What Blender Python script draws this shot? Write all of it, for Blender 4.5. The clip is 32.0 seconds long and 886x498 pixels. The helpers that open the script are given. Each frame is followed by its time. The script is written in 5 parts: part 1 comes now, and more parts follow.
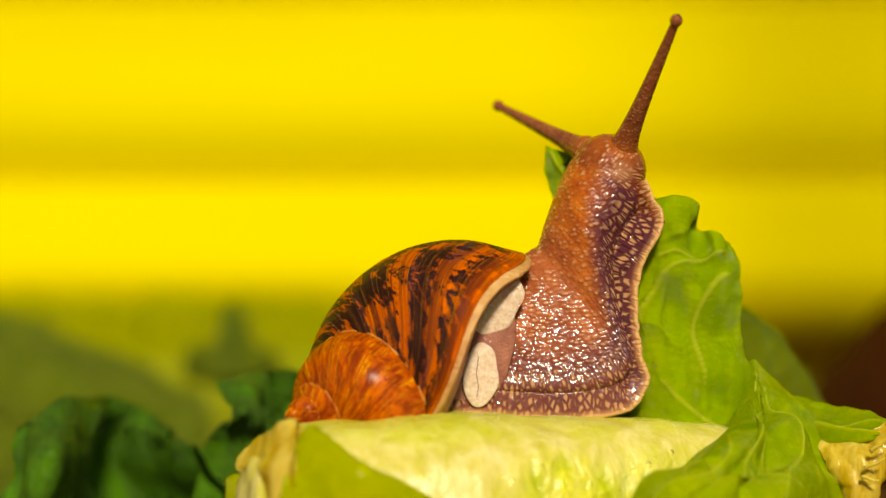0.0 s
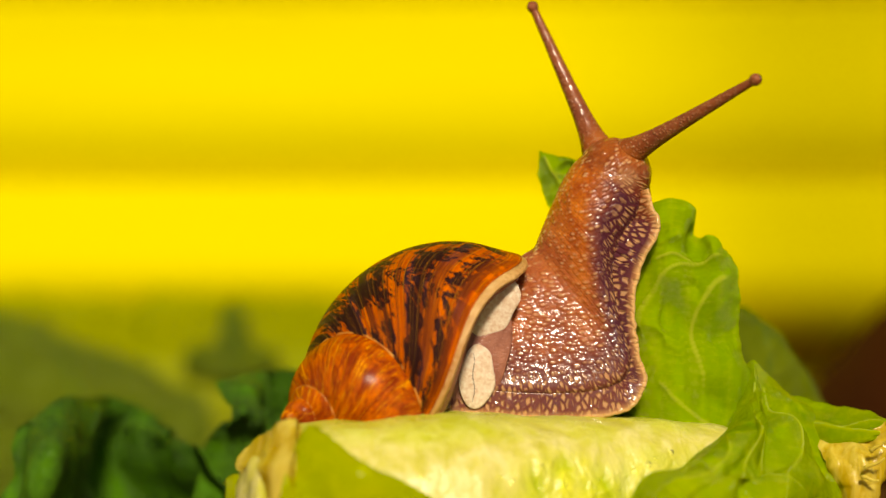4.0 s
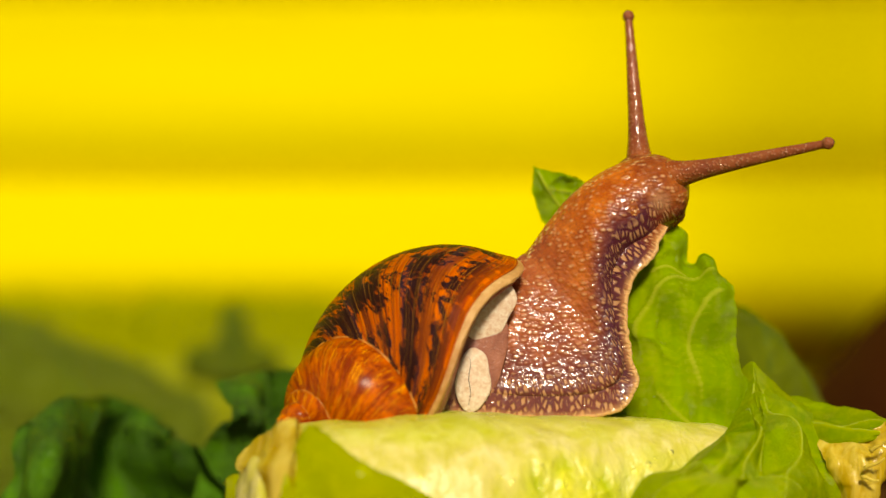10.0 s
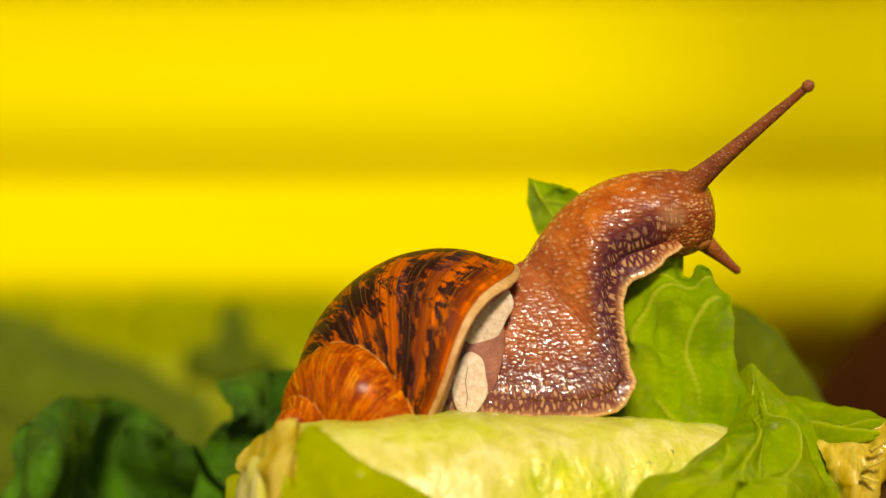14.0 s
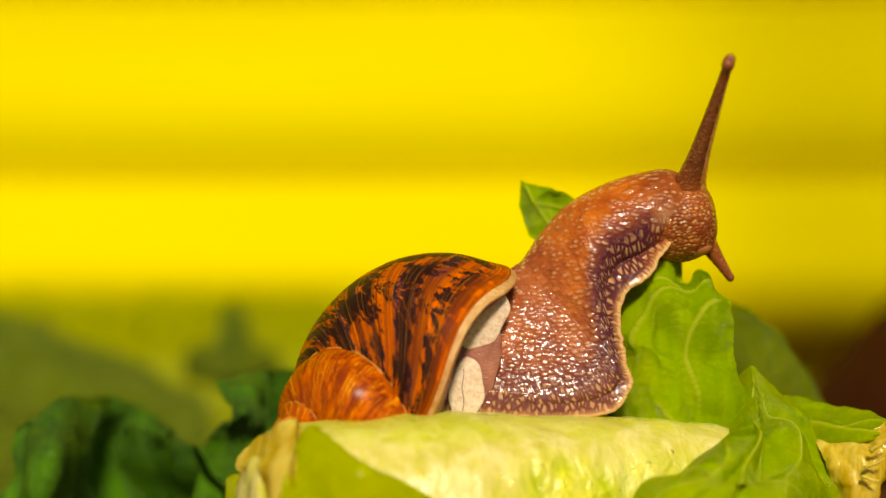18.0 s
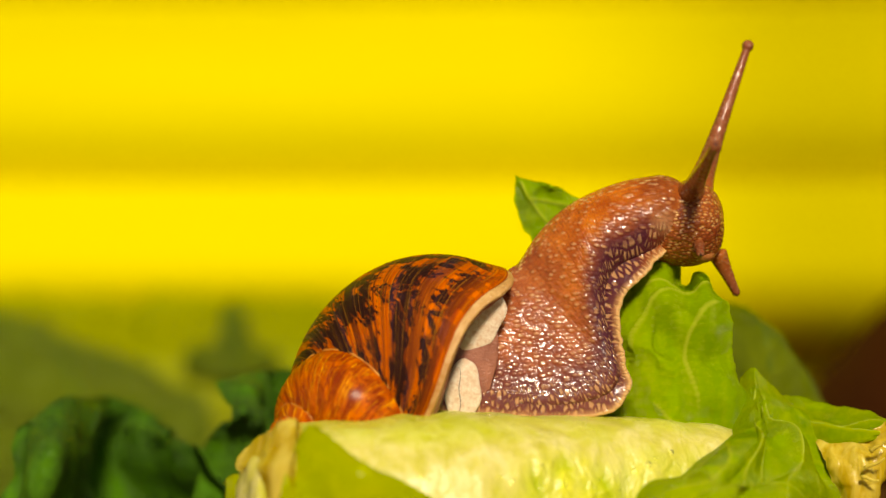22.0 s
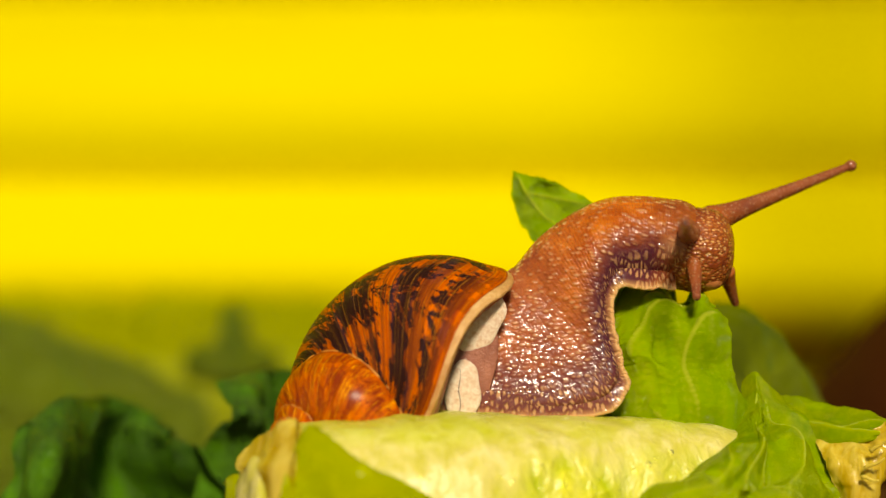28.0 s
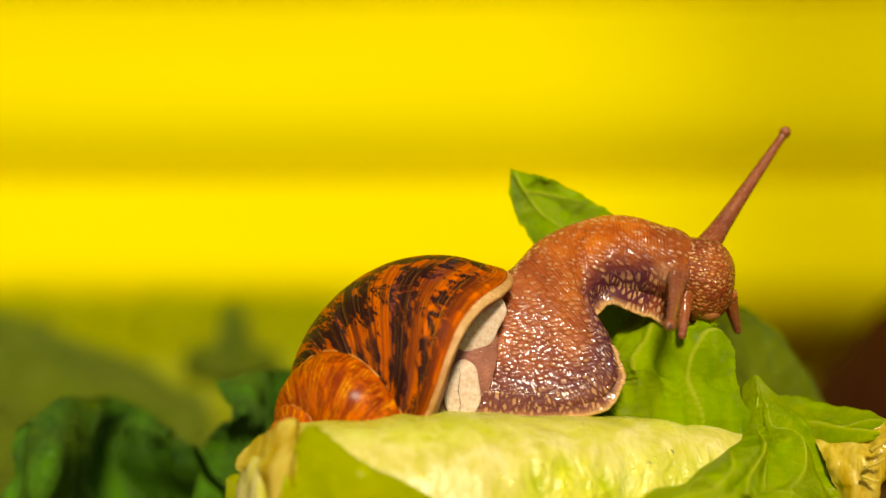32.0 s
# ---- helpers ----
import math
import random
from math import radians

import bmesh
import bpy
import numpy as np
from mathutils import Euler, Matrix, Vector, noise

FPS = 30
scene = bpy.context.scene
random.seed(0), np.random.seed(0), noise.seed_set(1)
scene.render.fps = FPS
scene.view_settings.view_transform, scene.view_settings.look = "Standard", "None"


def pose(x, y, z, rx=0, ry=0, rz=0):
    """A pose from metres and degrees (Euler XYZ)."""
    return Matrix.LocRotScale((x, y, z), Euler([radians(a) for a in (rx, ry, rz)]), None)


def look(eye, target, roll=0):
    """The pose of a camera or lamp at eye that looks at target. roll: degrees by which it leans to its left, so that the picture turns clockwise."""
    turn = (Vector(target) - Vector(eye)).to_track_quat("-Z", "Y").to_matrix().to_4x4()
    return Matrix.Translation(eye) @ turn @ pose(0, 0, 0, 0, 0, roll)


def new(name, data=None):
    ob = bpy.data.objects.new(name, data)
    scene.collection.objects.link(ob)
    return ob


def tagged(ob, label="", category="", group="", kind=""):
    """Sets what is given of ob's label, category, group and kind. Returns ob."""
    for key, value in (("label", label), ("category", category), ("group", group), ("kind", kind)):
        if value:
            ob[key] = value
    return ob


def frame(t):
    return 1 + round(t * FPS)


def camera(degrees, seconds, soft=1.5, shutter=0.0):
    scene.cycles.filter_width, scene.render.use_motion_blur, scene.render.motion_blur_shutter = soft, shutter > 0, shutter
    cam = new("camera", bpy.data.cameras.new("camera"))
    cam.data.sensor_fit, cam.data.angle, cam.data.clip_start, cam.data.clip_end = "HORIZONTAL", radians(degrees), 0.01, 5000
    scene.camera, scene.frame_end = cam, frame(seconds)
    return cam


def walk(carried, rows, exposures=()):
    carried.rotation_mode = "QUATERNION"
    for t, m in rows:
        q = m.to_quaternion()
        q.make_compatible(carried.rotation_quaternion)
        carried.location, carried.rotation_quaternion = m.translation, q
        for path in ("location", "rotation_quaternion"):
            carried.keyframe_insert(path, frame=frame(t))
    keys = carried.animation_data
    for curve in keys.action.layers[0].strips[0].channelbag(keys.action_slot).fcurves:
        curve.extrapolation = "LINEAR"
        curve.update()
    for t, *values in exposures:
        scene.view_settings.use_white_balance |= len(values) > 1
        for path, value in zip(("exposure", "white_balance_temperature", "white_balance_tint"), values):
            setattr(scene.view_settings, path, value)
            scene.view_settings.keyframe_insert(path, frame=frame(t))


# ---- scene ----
MM = 0.001
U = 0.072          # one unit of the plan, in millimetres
REACH = 255.0      # lens to the snail, in millimetres
AXIS = 52.0        # height of the lens over the wooden top, in millimetres


def plan(x, y, depth=0.0):
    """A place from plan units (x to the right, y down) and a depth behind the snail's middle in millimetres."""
    s = U * (REACH + depth) / REACH
    return Vector(((x - 784) * s, depth, (441 - y) * s + AXIS)) * MM


# camera: stands still on the level of the shell's crown
cam = camera(24.97, 32.0, soft=1.45)
cam.data.dof.use_dof = True
cam.data.dof.focus_distance = 0.250
cam.data.dof.aperture_fstop = 9.5
STAND = look((0, -REACH * MM, AXIS * MM), (0, 0, AXIS * MM))
walk(cam, [(0.0, STAND), (32.0, STAND)], exposures=[(0.0, -0.11, 8700, 11), (32.0, -0.11, 8700, 11)])

# daylight
SUN_UP, SUN_SIDE = 35.0, 4.0
world = bpy.data.worlds.new("daylight")
scene.world = world
world.use_nodes = True
wn = world.node_tree
sky = wn.nodes.new("ShaderNodeTexSky")
sky.sky_type = "NISHITA"
sky.sun_disc = False
sky.sun_elevation = radians(SUN_UP)
sky.sun_rotation = radians(180 - SUN_SIDE)
wn.links.new(sky.outputs[0], wn.nodes["Background"].inputs[0])
wn.nodes["Background"].inputs[1].default_value = 0.05
sun = new("sun", bpy.data.lights.new("sun", "SUN"))
sun.data.energy = 4.6
sun.data.angle = radians(10.0)
sun.data.color = (1.0, 0.965, 0.90)
a, e = radians(SUN_SIDE), radians(SUN_UP)
sun.matrix_world = look((math.sin(a) * math.cos(e), -math.cos(a) * math.cos(e), math.sin(e)), (0, 0, 0))


# ---- materials ----
def material(name, rough=0.5, metal=0.0):
    m = bpy.data.materials.new(name)
    m.use_nodes = True
    b = m.node_tree.nodes["Principled BSDF"]
    b.inputs["Roughness"].default_value = rough
    b.inputs["Metallic"].default_value = metal
    return m, m.node_tree, b


def node(nt, kind, **values):
    n = nt.nodes.new("ShaderNode" + kind)
    for key, value in values.items():
        if key in n.inputs:
            n.inputs[key].default_value = value
        else:
            setattr(n, key, value)
    return n


def ramp(nt, source, *stops):
    n = nt.nodes.new("ShaderNodeValToRGB")
    while len(n.color_ramp.elements) < len(stops):
        n.color_ramp.elements.new(0.5)
    for el, (p, c) in zip(n.color_ramp.elements, stops):
        el.position = p
        el.color = (*c, 1) if len(c) == 3 else c
    nt.links.new(source, n.inputs[0])
    return n.outputs[0]


def grey(v):
    return (v, v, v)


def mix(nt, fac, a, b, kind="MIX"):
    n = nt.nodes.new("ShaderNodeMix")
    n.data_type, n.blend_type = "RGBA", kind
    for i, v in ((0, fac), (6, a), (7, b)):
        if isinstance(v, bpy.types.NodeSocket):
            nt.links.new(v, n.inputs[i])
        else:
            n.inputs[i].default_value = v if i == 0 else (*v, 1)
    return n.outputs[2]


def calc(nt, op, a, b=0.0, clamp=False):
    n = nt.nodes.new("ShaderNodeMath")
    n.operation, n.use_clamp = op, clamp
    for i, v in ((0, a), (1, b)):
        if isinstance(v, bpy.types.NodeSocket):
            nt.links.new(v, n.inputs[i])
        else:
            n.inputs[i].default_value = v
    return n.outputs[0]


def scaled(nt, vector, s):
    n = nt.nodes.new("ShaderNodeMapping")
    n.inputs["Scale"].default_value = s if isinstance(s, tuple) else (s, s, s)
    nt.links.new(vector, n.inputs[0])
    return n.outputs[0]


def attr(nt, name):
    n = nt.nodes.new("ShaderNodeAttribute")
    n.attribute_name = name
    return n


def bump(nt, b, height, distance, strength=1.0, before=None):
    n = nt.nodes.new("ShaderNodeBump")
    n.inputs["Distance"].default_value = distance
    n.inputs["Strength"].default_value = strength
    nt.links.new(height, n.inputs["Height"])
    if before:
        nt.links.new(before, n.inputs["Normal"])
    nt.links.new(n.outputs[0], b.inputs["Normal"])
    return n.outputs[0]


def tex(nt, vector, scale, detail=4.0, rough=0.55, warp=0.0):
    n = node(nt, "TexNoise", Scale=scale, Detail=detail, Roughness=rough, Distortion=warp)
    nt.links.new(vector, n.inputs["Vector"])
    return n.outputs["Fac"]


def voronoi(nt, vector, scale, feature="F1", rnd=1.0):
    n = nt.nodes.new("ShaderNodeTexVoronoi")
    n.feature = feature
    n.inputs["Scale"].default_value = scale
    n.inputs["Randomness"].default_value = rnd
    nt.links.new(vector, n.inputs["Vector"])
    return n


def skin_material(name, stalk=False, face=False):
    """Wet snail skin. rest: place in millimetres on the snail at rest; zone: (along, distance from the sole's edge, from the back);
    frill: (along the sole's edge, distance from it)."""
    m, nt, b = material(name, 0.3)
    rest = attr(nt, "rest").outputs["Vector"]
    zone = nt.nodes.new("ShaderNodeSeparateXYZ")
    nt.links.new(attr(nt, "zone").outputs["Vector"], zone.inputs[0])
    along, rim, back = zone.outputs
    warp = mix(nt, 0.35, rest, node(nt, "TexNoise", Scale=0.9).outputs["Color"], "ADD")
    lean = nt.nodes.new("ShaderNodeMapping")
    lean.inputs["Rotation"].default_value = (0, radians(52), 0)
    lean.inputs["Scale"].default_value = (2.2, 2.2, 2.2) if stalk else ((1.5, 2.2, 2.5) if face else (0.95, 1.4, 1.6))
    nt.links.new(warp, lean.inputs[0])
    cell = voronoi(nt, lean.outputs[0], 1.0)
    edge = voronoi(nt, lean.outputs[0], 1.0, "DISTANCE_TO_EDGE").outputs["Distance"]
    patch = ramp(nt, tex(nt, rest, 0.28, 3), (0.3, grey(0)), (0.7, grey(1)))
    fleck = tex(nt, rest, 2.5, 4)
    spot = ramp(nt, cell.outputs["Distance"], (0.20, grey(1)), (0.46, grey(0)))
    plate = ramp(nt, cell.outputs["Distance"], (0.0, grey(1)), (0.3, grey(0.82)), (0.6, grey(0.2)), (0.8, grey(0)))
    if stalk:
        base = mix(nt, patch, (0.19, 0.048, 0.020), (0.29, 0.086, 0.030))
        root = nt.nodes.new("ShaderNodeSeparateXYZ")
        nt.links.new(rest, root.inputs[0])
        base = mix(nt, ramp(nt, calc(nt, "DIVIDE", root.outputs[2], 10.0), (0.05, grey(1)), (0.45, grey(0))), base, mix(nt, patch, (0.21, 0.045, 0.010), (0.36, 0.10, 0.018)))
        col = mix(nt, mix(nt, 1.0, spot, grey(0.28), "MULTIPLY"), base, (0.52, 0.27, 0.13))
        height = mix(nt, 1.0, spot, grey(0.5), "MULTIPLY")
    elif face:
        base = mix(nt, patch, (0.21, 0.040, 0.008), (0.42, 0.115, 0.016))
        base = mix(nt, ramp(nt, edge, (0.02, grey(0.5)), (0.2, grey(0))), base, (0.10, 0.02, 0.015))
        some = ramp(nt, cell.outputs["Color"], (0.25, grey(0.2)), (0.7, grey(0.85)))
        col = mix(nt, mix(nt, 1.0, spot, some, "MULTIPLY"), base, (0.62, 0.36, 0.13))
        height = plate
    else:
        neck = mix(nt, patch, (0.34, 0.060, 0.005), (0.63, 0.172, 0.014))
        trunk = mix(nt, patch, (0.24, 0.052, 0.020), (0.46, 0.126, 0.036))
        up = ramp(nt, calc(nt, "DIVIDE", along, 9.0), (0.36, grey(0)), (0.70, grey(1)))
        base = mix(nt, up, trunk, neck)
        base = mix(nt, ramp(nt, calc(nt, "DIVIDE", along, 9.0), (0.90, grey(0)), (0.985, grey(1))), base, mix(nt, patch, (0.21, 0.040, 0.008), (0.42, 0.115, 0.016)))
        base = mix(nt, ramp(nt, fleck, (0.4, grey(0)), (0.7, grey(0.3))), base, (0.11, 0.028, 0.018))
        base = mix(nt, mix(nt, 1.0, ramp(nt, edge, (0.02, grey(0.25)), (0.12, grey(0))), grey(0.4), "MULTIPLY"), base, (0.10, 0.03, 0.03))
        wob = calc(nt, "DIVIDE", calc(nt, "ADD", rim, calc(nt, "MULTIPLY", calc(nt, "SUBTRACT", tex(nt, rest, 0.45, 3), 0.5), 2.6)), 10.0)
        dark = ramp(nt, wob, (0.02, grey(0.6)), (0.12, grey(0.92)), (0.56, grey(0.96)), (0.74, grey(0.62)), (1.0, grey(0)))
        dark = mix(nt, 1.0, dark, ramp(nt, calc(nt, "DIVIDE", along, 9.0), (0.33, grey(0.74)), (0.48, grey(1)), (0.91, grey(1)), (0.98, grey(0.35))), "MULTIPLY")
        base = mix(nt, dark, base, (0.060, 0.012, 0.026))
        # pale tubercles on the flank
        chosen = ramp(nt, cell.outputs["Color"], (0.22, grey(0.15)), (0.62, grey(0.80)))
        core = ramp(nt, cell.outputs["Distance"], (0.12, grey(1)), (0.44, grey(0)))
        few = mix(nt, 1.0, core, chosen, "MULTIPLY")
        # cells of the frilled edge, long across it
        fr = attr(nt, "frill").outputs["Vector"]
        fw = mix(nt, 0.4, fr, node(nt, "TexNoise", Scale=0.9).outputs["Color"], "ADD")
        net = ramp(nt, voronoi(nt, scaled(nt, fw, (1.55, 0.85, 1)), 1.0, "DISTANCE_TO_EDGE").outputs["Distance"], (0.11, grey(0)), (0.29, grey(0.80)))
        near_rim = ramp(nt, wob, (0.42, grey(1)), (0.62, grey(0)))
        col = mix(nt, mix(nt, near_rim, few, net), base, (0.54, 0.28, 0.13))
        lip = ramp(nt, calc(nt, "DIVIDE", rim, 10.0), (0.018, grey(0.9)), (0.045, grey(0.3)), (0.10, grey(0)))
        col = mix(nt, lip, col, (0.66, 0.38, 0.15))
        dash = ramp(nt, calc(nt, "DIVIDE", back, 10.0), (0.03, grey(0.9)), (0.10, grey(0)))
        col = mix(nt, mix(nt, 1.0, dash, spot, "MULTIPLY"), col, (0.70, 0.42, 0.16))
        # pale swelling on the side of the neck
        far = nt.nodes.new("ShaderNodeVectorMath")
        far.operation = "DISTANCE"
        nt.links.new(rest, far.inputs[0])
        far.inputs[1].default_value = (26.9, -4.6, 58.7)
        col = mix(nt, ramp(nt, calc(nt, "DIVIDE", far.outputs["Value"], 10.0), (0.05, grey(0.20)), (0.19, grey(0))), col, (0.78, 0.50, 0.28))
        height = mix(nt, near_rim, mix(nt, 1.0, plate, ramp(nt, cell.outputs["Color"], (0.2, grey(0.45)), (0.62, grey(1))), "MULTIPLY"), net)
    nt.links.new(col, b.inputs["Base Color"])
    n1 = bump(nt, b, height, 0.00019, 0.75)
    n2 = bump(nt, b, tex(nt, rest, 0.6, 2), 0.0004, 0.5, n1)
    nt.links.new(n2, b.inputs["Coat Normal"])
    b.inputs["Specular IOR Level"].default_value = 0.10
    b.inputs["Subsurface Weight"].default_value = 0.15
    b.inputs["Subsurface Radius"].default_value = (0.0012, 0.0005, 0.0003)
    b.inputs["Subsurface Scale"].default_value = 1.0
    nt.links.new(ramp(nt, tex(nt, rest, 0.8, 3), (0.3, grey(0.22)), (0.7, grey(0.40))), b.inputs["Roughness"])
    if stalk or face:
        b.inputs["Coat Weight"].default_value = 0.55
    else:
        nt.links.new(ramp(nt, calc(nt, "DIVIDE", along, 9.0), (0.50, grey(0.65)), (0.72, grey(0.38))), b.inputs["Coat Weight"])
    b.inputs["Coat Roughness"].default_value = 0.10
    return m


def shell_material():
    """grow: (along the coil, round the whorl, turns from the mouth)."""
    m, nt, b = material("snail_shell", 0.3)
    g = attr(nt, "grow").outputs["Vector"]
    sep = nt.nodes.new("ShaderNodeSeparateXYZ")
    nt.links.new(g, sep.inputs[0])
    turns = sep.outputs[2]
    lines = tex(nt, scaled(nt, g, (2.0, 0.10, 0)), 1.0, 6, 0.7, 0.5)
    blots = tex(nt, scaled(nt, g, (0.26, 0.46, 0)), 1.0, 3, 0.5, 0.3)
    flam = tex(nt, scaled(nt, g, (0.9, 1.7, 0)), 1.0, 6, 0.72, 0.2)
    gold = tex(nt, scaled(nt, g, (3.4, 0.03, 0)), 1.0, 3, 0.6, 0.2)
    tone = mix(nt, ramp(nt, turns, (0.72, grey(0)), (0.92, grey(0.75))), lines, flam)
    ground = mix(nt, ramp(nt, tone, (0.35, grey(0)), (0.65, grey(1))), (0.38, 0.046, 0.001), (0.76, 0.160, 0.002))
    sum_ = calc(nt, "ADD", calc(nt, "MULTIPLY", blots, 0.50), calc(nt, "ADD", calc(nt, "MULTIPLY", flam, 0.36), calc(nt, "MULTIPLY", lines, 0.14)))
    mask = ramp(nt, sum_, (0.484, grey(0)), (0.498, grey(0.97)))
    early = ramp(nt, turns, (0.62, grey(1)), (0.85, grey(0.42)), (1.6, grey(0.15)))
    young = ramp(nt, turns, (0.0, grey(0.3)), (0.03, grey(1)))
    mask = mix(nt, 1.0, mix(nt, 1.0, mask, early, "MULTIPLY"), young, "MULTIPLY")
    bars = mix(nt, 1.0, ramp(nt, tex(nt, scaled(nt, g, (1.5, 0.05, 0)), 1.0, 4, 0.65, 0.3), (0.50, grey(0)), (0.55, grey(0.85))), ramp(nt, turns, (0.02, grey(0.5)), (0.10, grey(1)), (0.26, grey(0.8)), (0.34, grey(0))), "MULTIPLY")
    mask = mix(nt, 1.0, mask, bars, "LIGHTEN")
    # bluish sheen on the dark blotches, painted into the base colour
    painted_sheen = ramp(nt, tex(nt, scaled(nt, g, (0.5, 0.15, 0)), 1.0, 3), (0.55, grey(0)), (0.7, grey(0.6)))
    col = mix(nt, mask, ground, mix(nt, painted_sheen, (0.009, 0.003, 0.004), (0.030, 0.020, 0.045)))
    pale = ramp(nt, lines, (0.60, grey(0)), (0.70, grey(0.6)))
    col = mix(nt, mix(nt, 1.0, pale, ramp(nt, turns, (0.4, grey(0.35)), (0.9, grey(0.5))), "MULTIPLY"), col, (0.78, 0.30, 0.012))
    streak = mix(nt, 1.0, ramp(nt, gold, (0.58, grey(0)), (0.64, grey(0.75))), ramp(nt, turns, (0.0, grey(0.9)), (0.28, grey(0.7)), (0.5, grey(0.1))), "MULTIPLY")
    col = mix(nt, streak, col, (0.74, 0.30, 0.015))
    rust = mix(nt, 1.0, ramp(nt, tex(nt, scaled(nt, g, (0.7, 0.5, 0)), 1.0, 5, 0.7, 0.8), (0.44, grey(0)), (0.58, grey(0.85))), ramp(nt, turns, (0.70, grey(0)), (0.95, grey(1))), "MULTIPLY")
    col = mix(nt, rust, col, (0.20, 0.017, 0.001))
    worn = mix(nt, 1.0, ramp(nt, tex(nt, scaled(nt, g, (2.0, 0.26, 0)), 1.0, 6, 0.74, 0.8), (0.54, grey(0)), (0.62, grey(0.85))), ramp(nt, turns, (0.75, grey(0)), (1.0, grey(1))), "MULTIPLY")
    col = mix(nt, worn, col, (0.88, 0.37, 0.012))
    nt.links.new(col, b.inputs["Base Color"])
    n1 = bump(nt, b, lines, 0.00055, 0.9)
    bump(nt, b, tex(nt, scaled(nt, g, (5, 1.2, 0)), 1.0, 4), 0.00008, 0.5, n1)
    nt.links.new(ramp(nt, flam, (0.3, grey(0.34)), (0.7, grey(0.55))), b.inputs["Roughness"])
    b.inputs["Specular IOR Level"].default_value = 0.10
    b.inputs["Coat Weight"].default_value = 0.08
    b.inputs["Coat Roughness"].default_value = 0.2
    return m


def leaf_material(name, low, high, pale, rough=0.35, glow=0.35, crumple=0.0005, vein=0.5):
    m, nt, b = material(name, rough)
    co = node(nt, "TexCoord").outputs["Object"]
    big = tex(nt, co, 90, 4, 0.55, 0.3)
    fine = tex(nt, co, 700, 5, 0.6)
    col = mix(nt, ramp(nt, big, (0.3, grey(0)), (0.7, grey(1))), low, high)
    col = mix(nt, ramp(nt, fine, (0.45, grey(0)), (0.75, grey(0.5))), col, pale)
    net = voronoi(nt, mix(nt, 0.004, co, node(nt, "TexNoise", Scale=150.0).outputs["Color"], "ADD"), 260, "DISTANCE_TO_EDGE")
    thread = ramp(nt, net.outputs["Distance"], (0.0, grey(vein)), (0.07, grey(0)))
    col = mix(nt, thread, col, pale)
    col = mix(nt, ramp(nt, attr(nt, "vein").outputs["Fac"], (0.45, grey(0)), (0.95, grey(0.75))), col, pale)
    nt.links.new(col, b.inputs["Base Color"])
    n1 = bump(nt, b, ramp(nt, net.outputs["Distance"], (0.0, grey(0)), (0.3, grey(1))), crumple, 0.6)
    n2 = bump(nt, b, tex(nt, co, 220, 4), crumple, 0.7, n1)
    bump(nt, b, fine, 0.00008, 0.5, n2)
    nt.links.new(ramp(nt, tex(nt, co, 180, 3), (0.3, grey(rough * 0.6)), (0.7, grey(min(1, rough * 1.3)))), b.inputs["Roughness"])
    b.inputs["Specular IOR Level"].default_value = 0.36
    if glow:
        t = nt.nodes.new("ShaderNodeBsdfTranslucent")
        nt.links.new(col, t.inputs[0])
        s = nt.nodes.new("ShaderNodeMixShader")
        s.inputs[0].default_value = glow
        nt.links.new(b.outputs[0], s.inputs[1])
        nt.links.new(t.outputs[0], s.inputs[2])
        nt.links.new(s.outputs[0], nt.nodes["Material Output"].inputs[0])
    return m


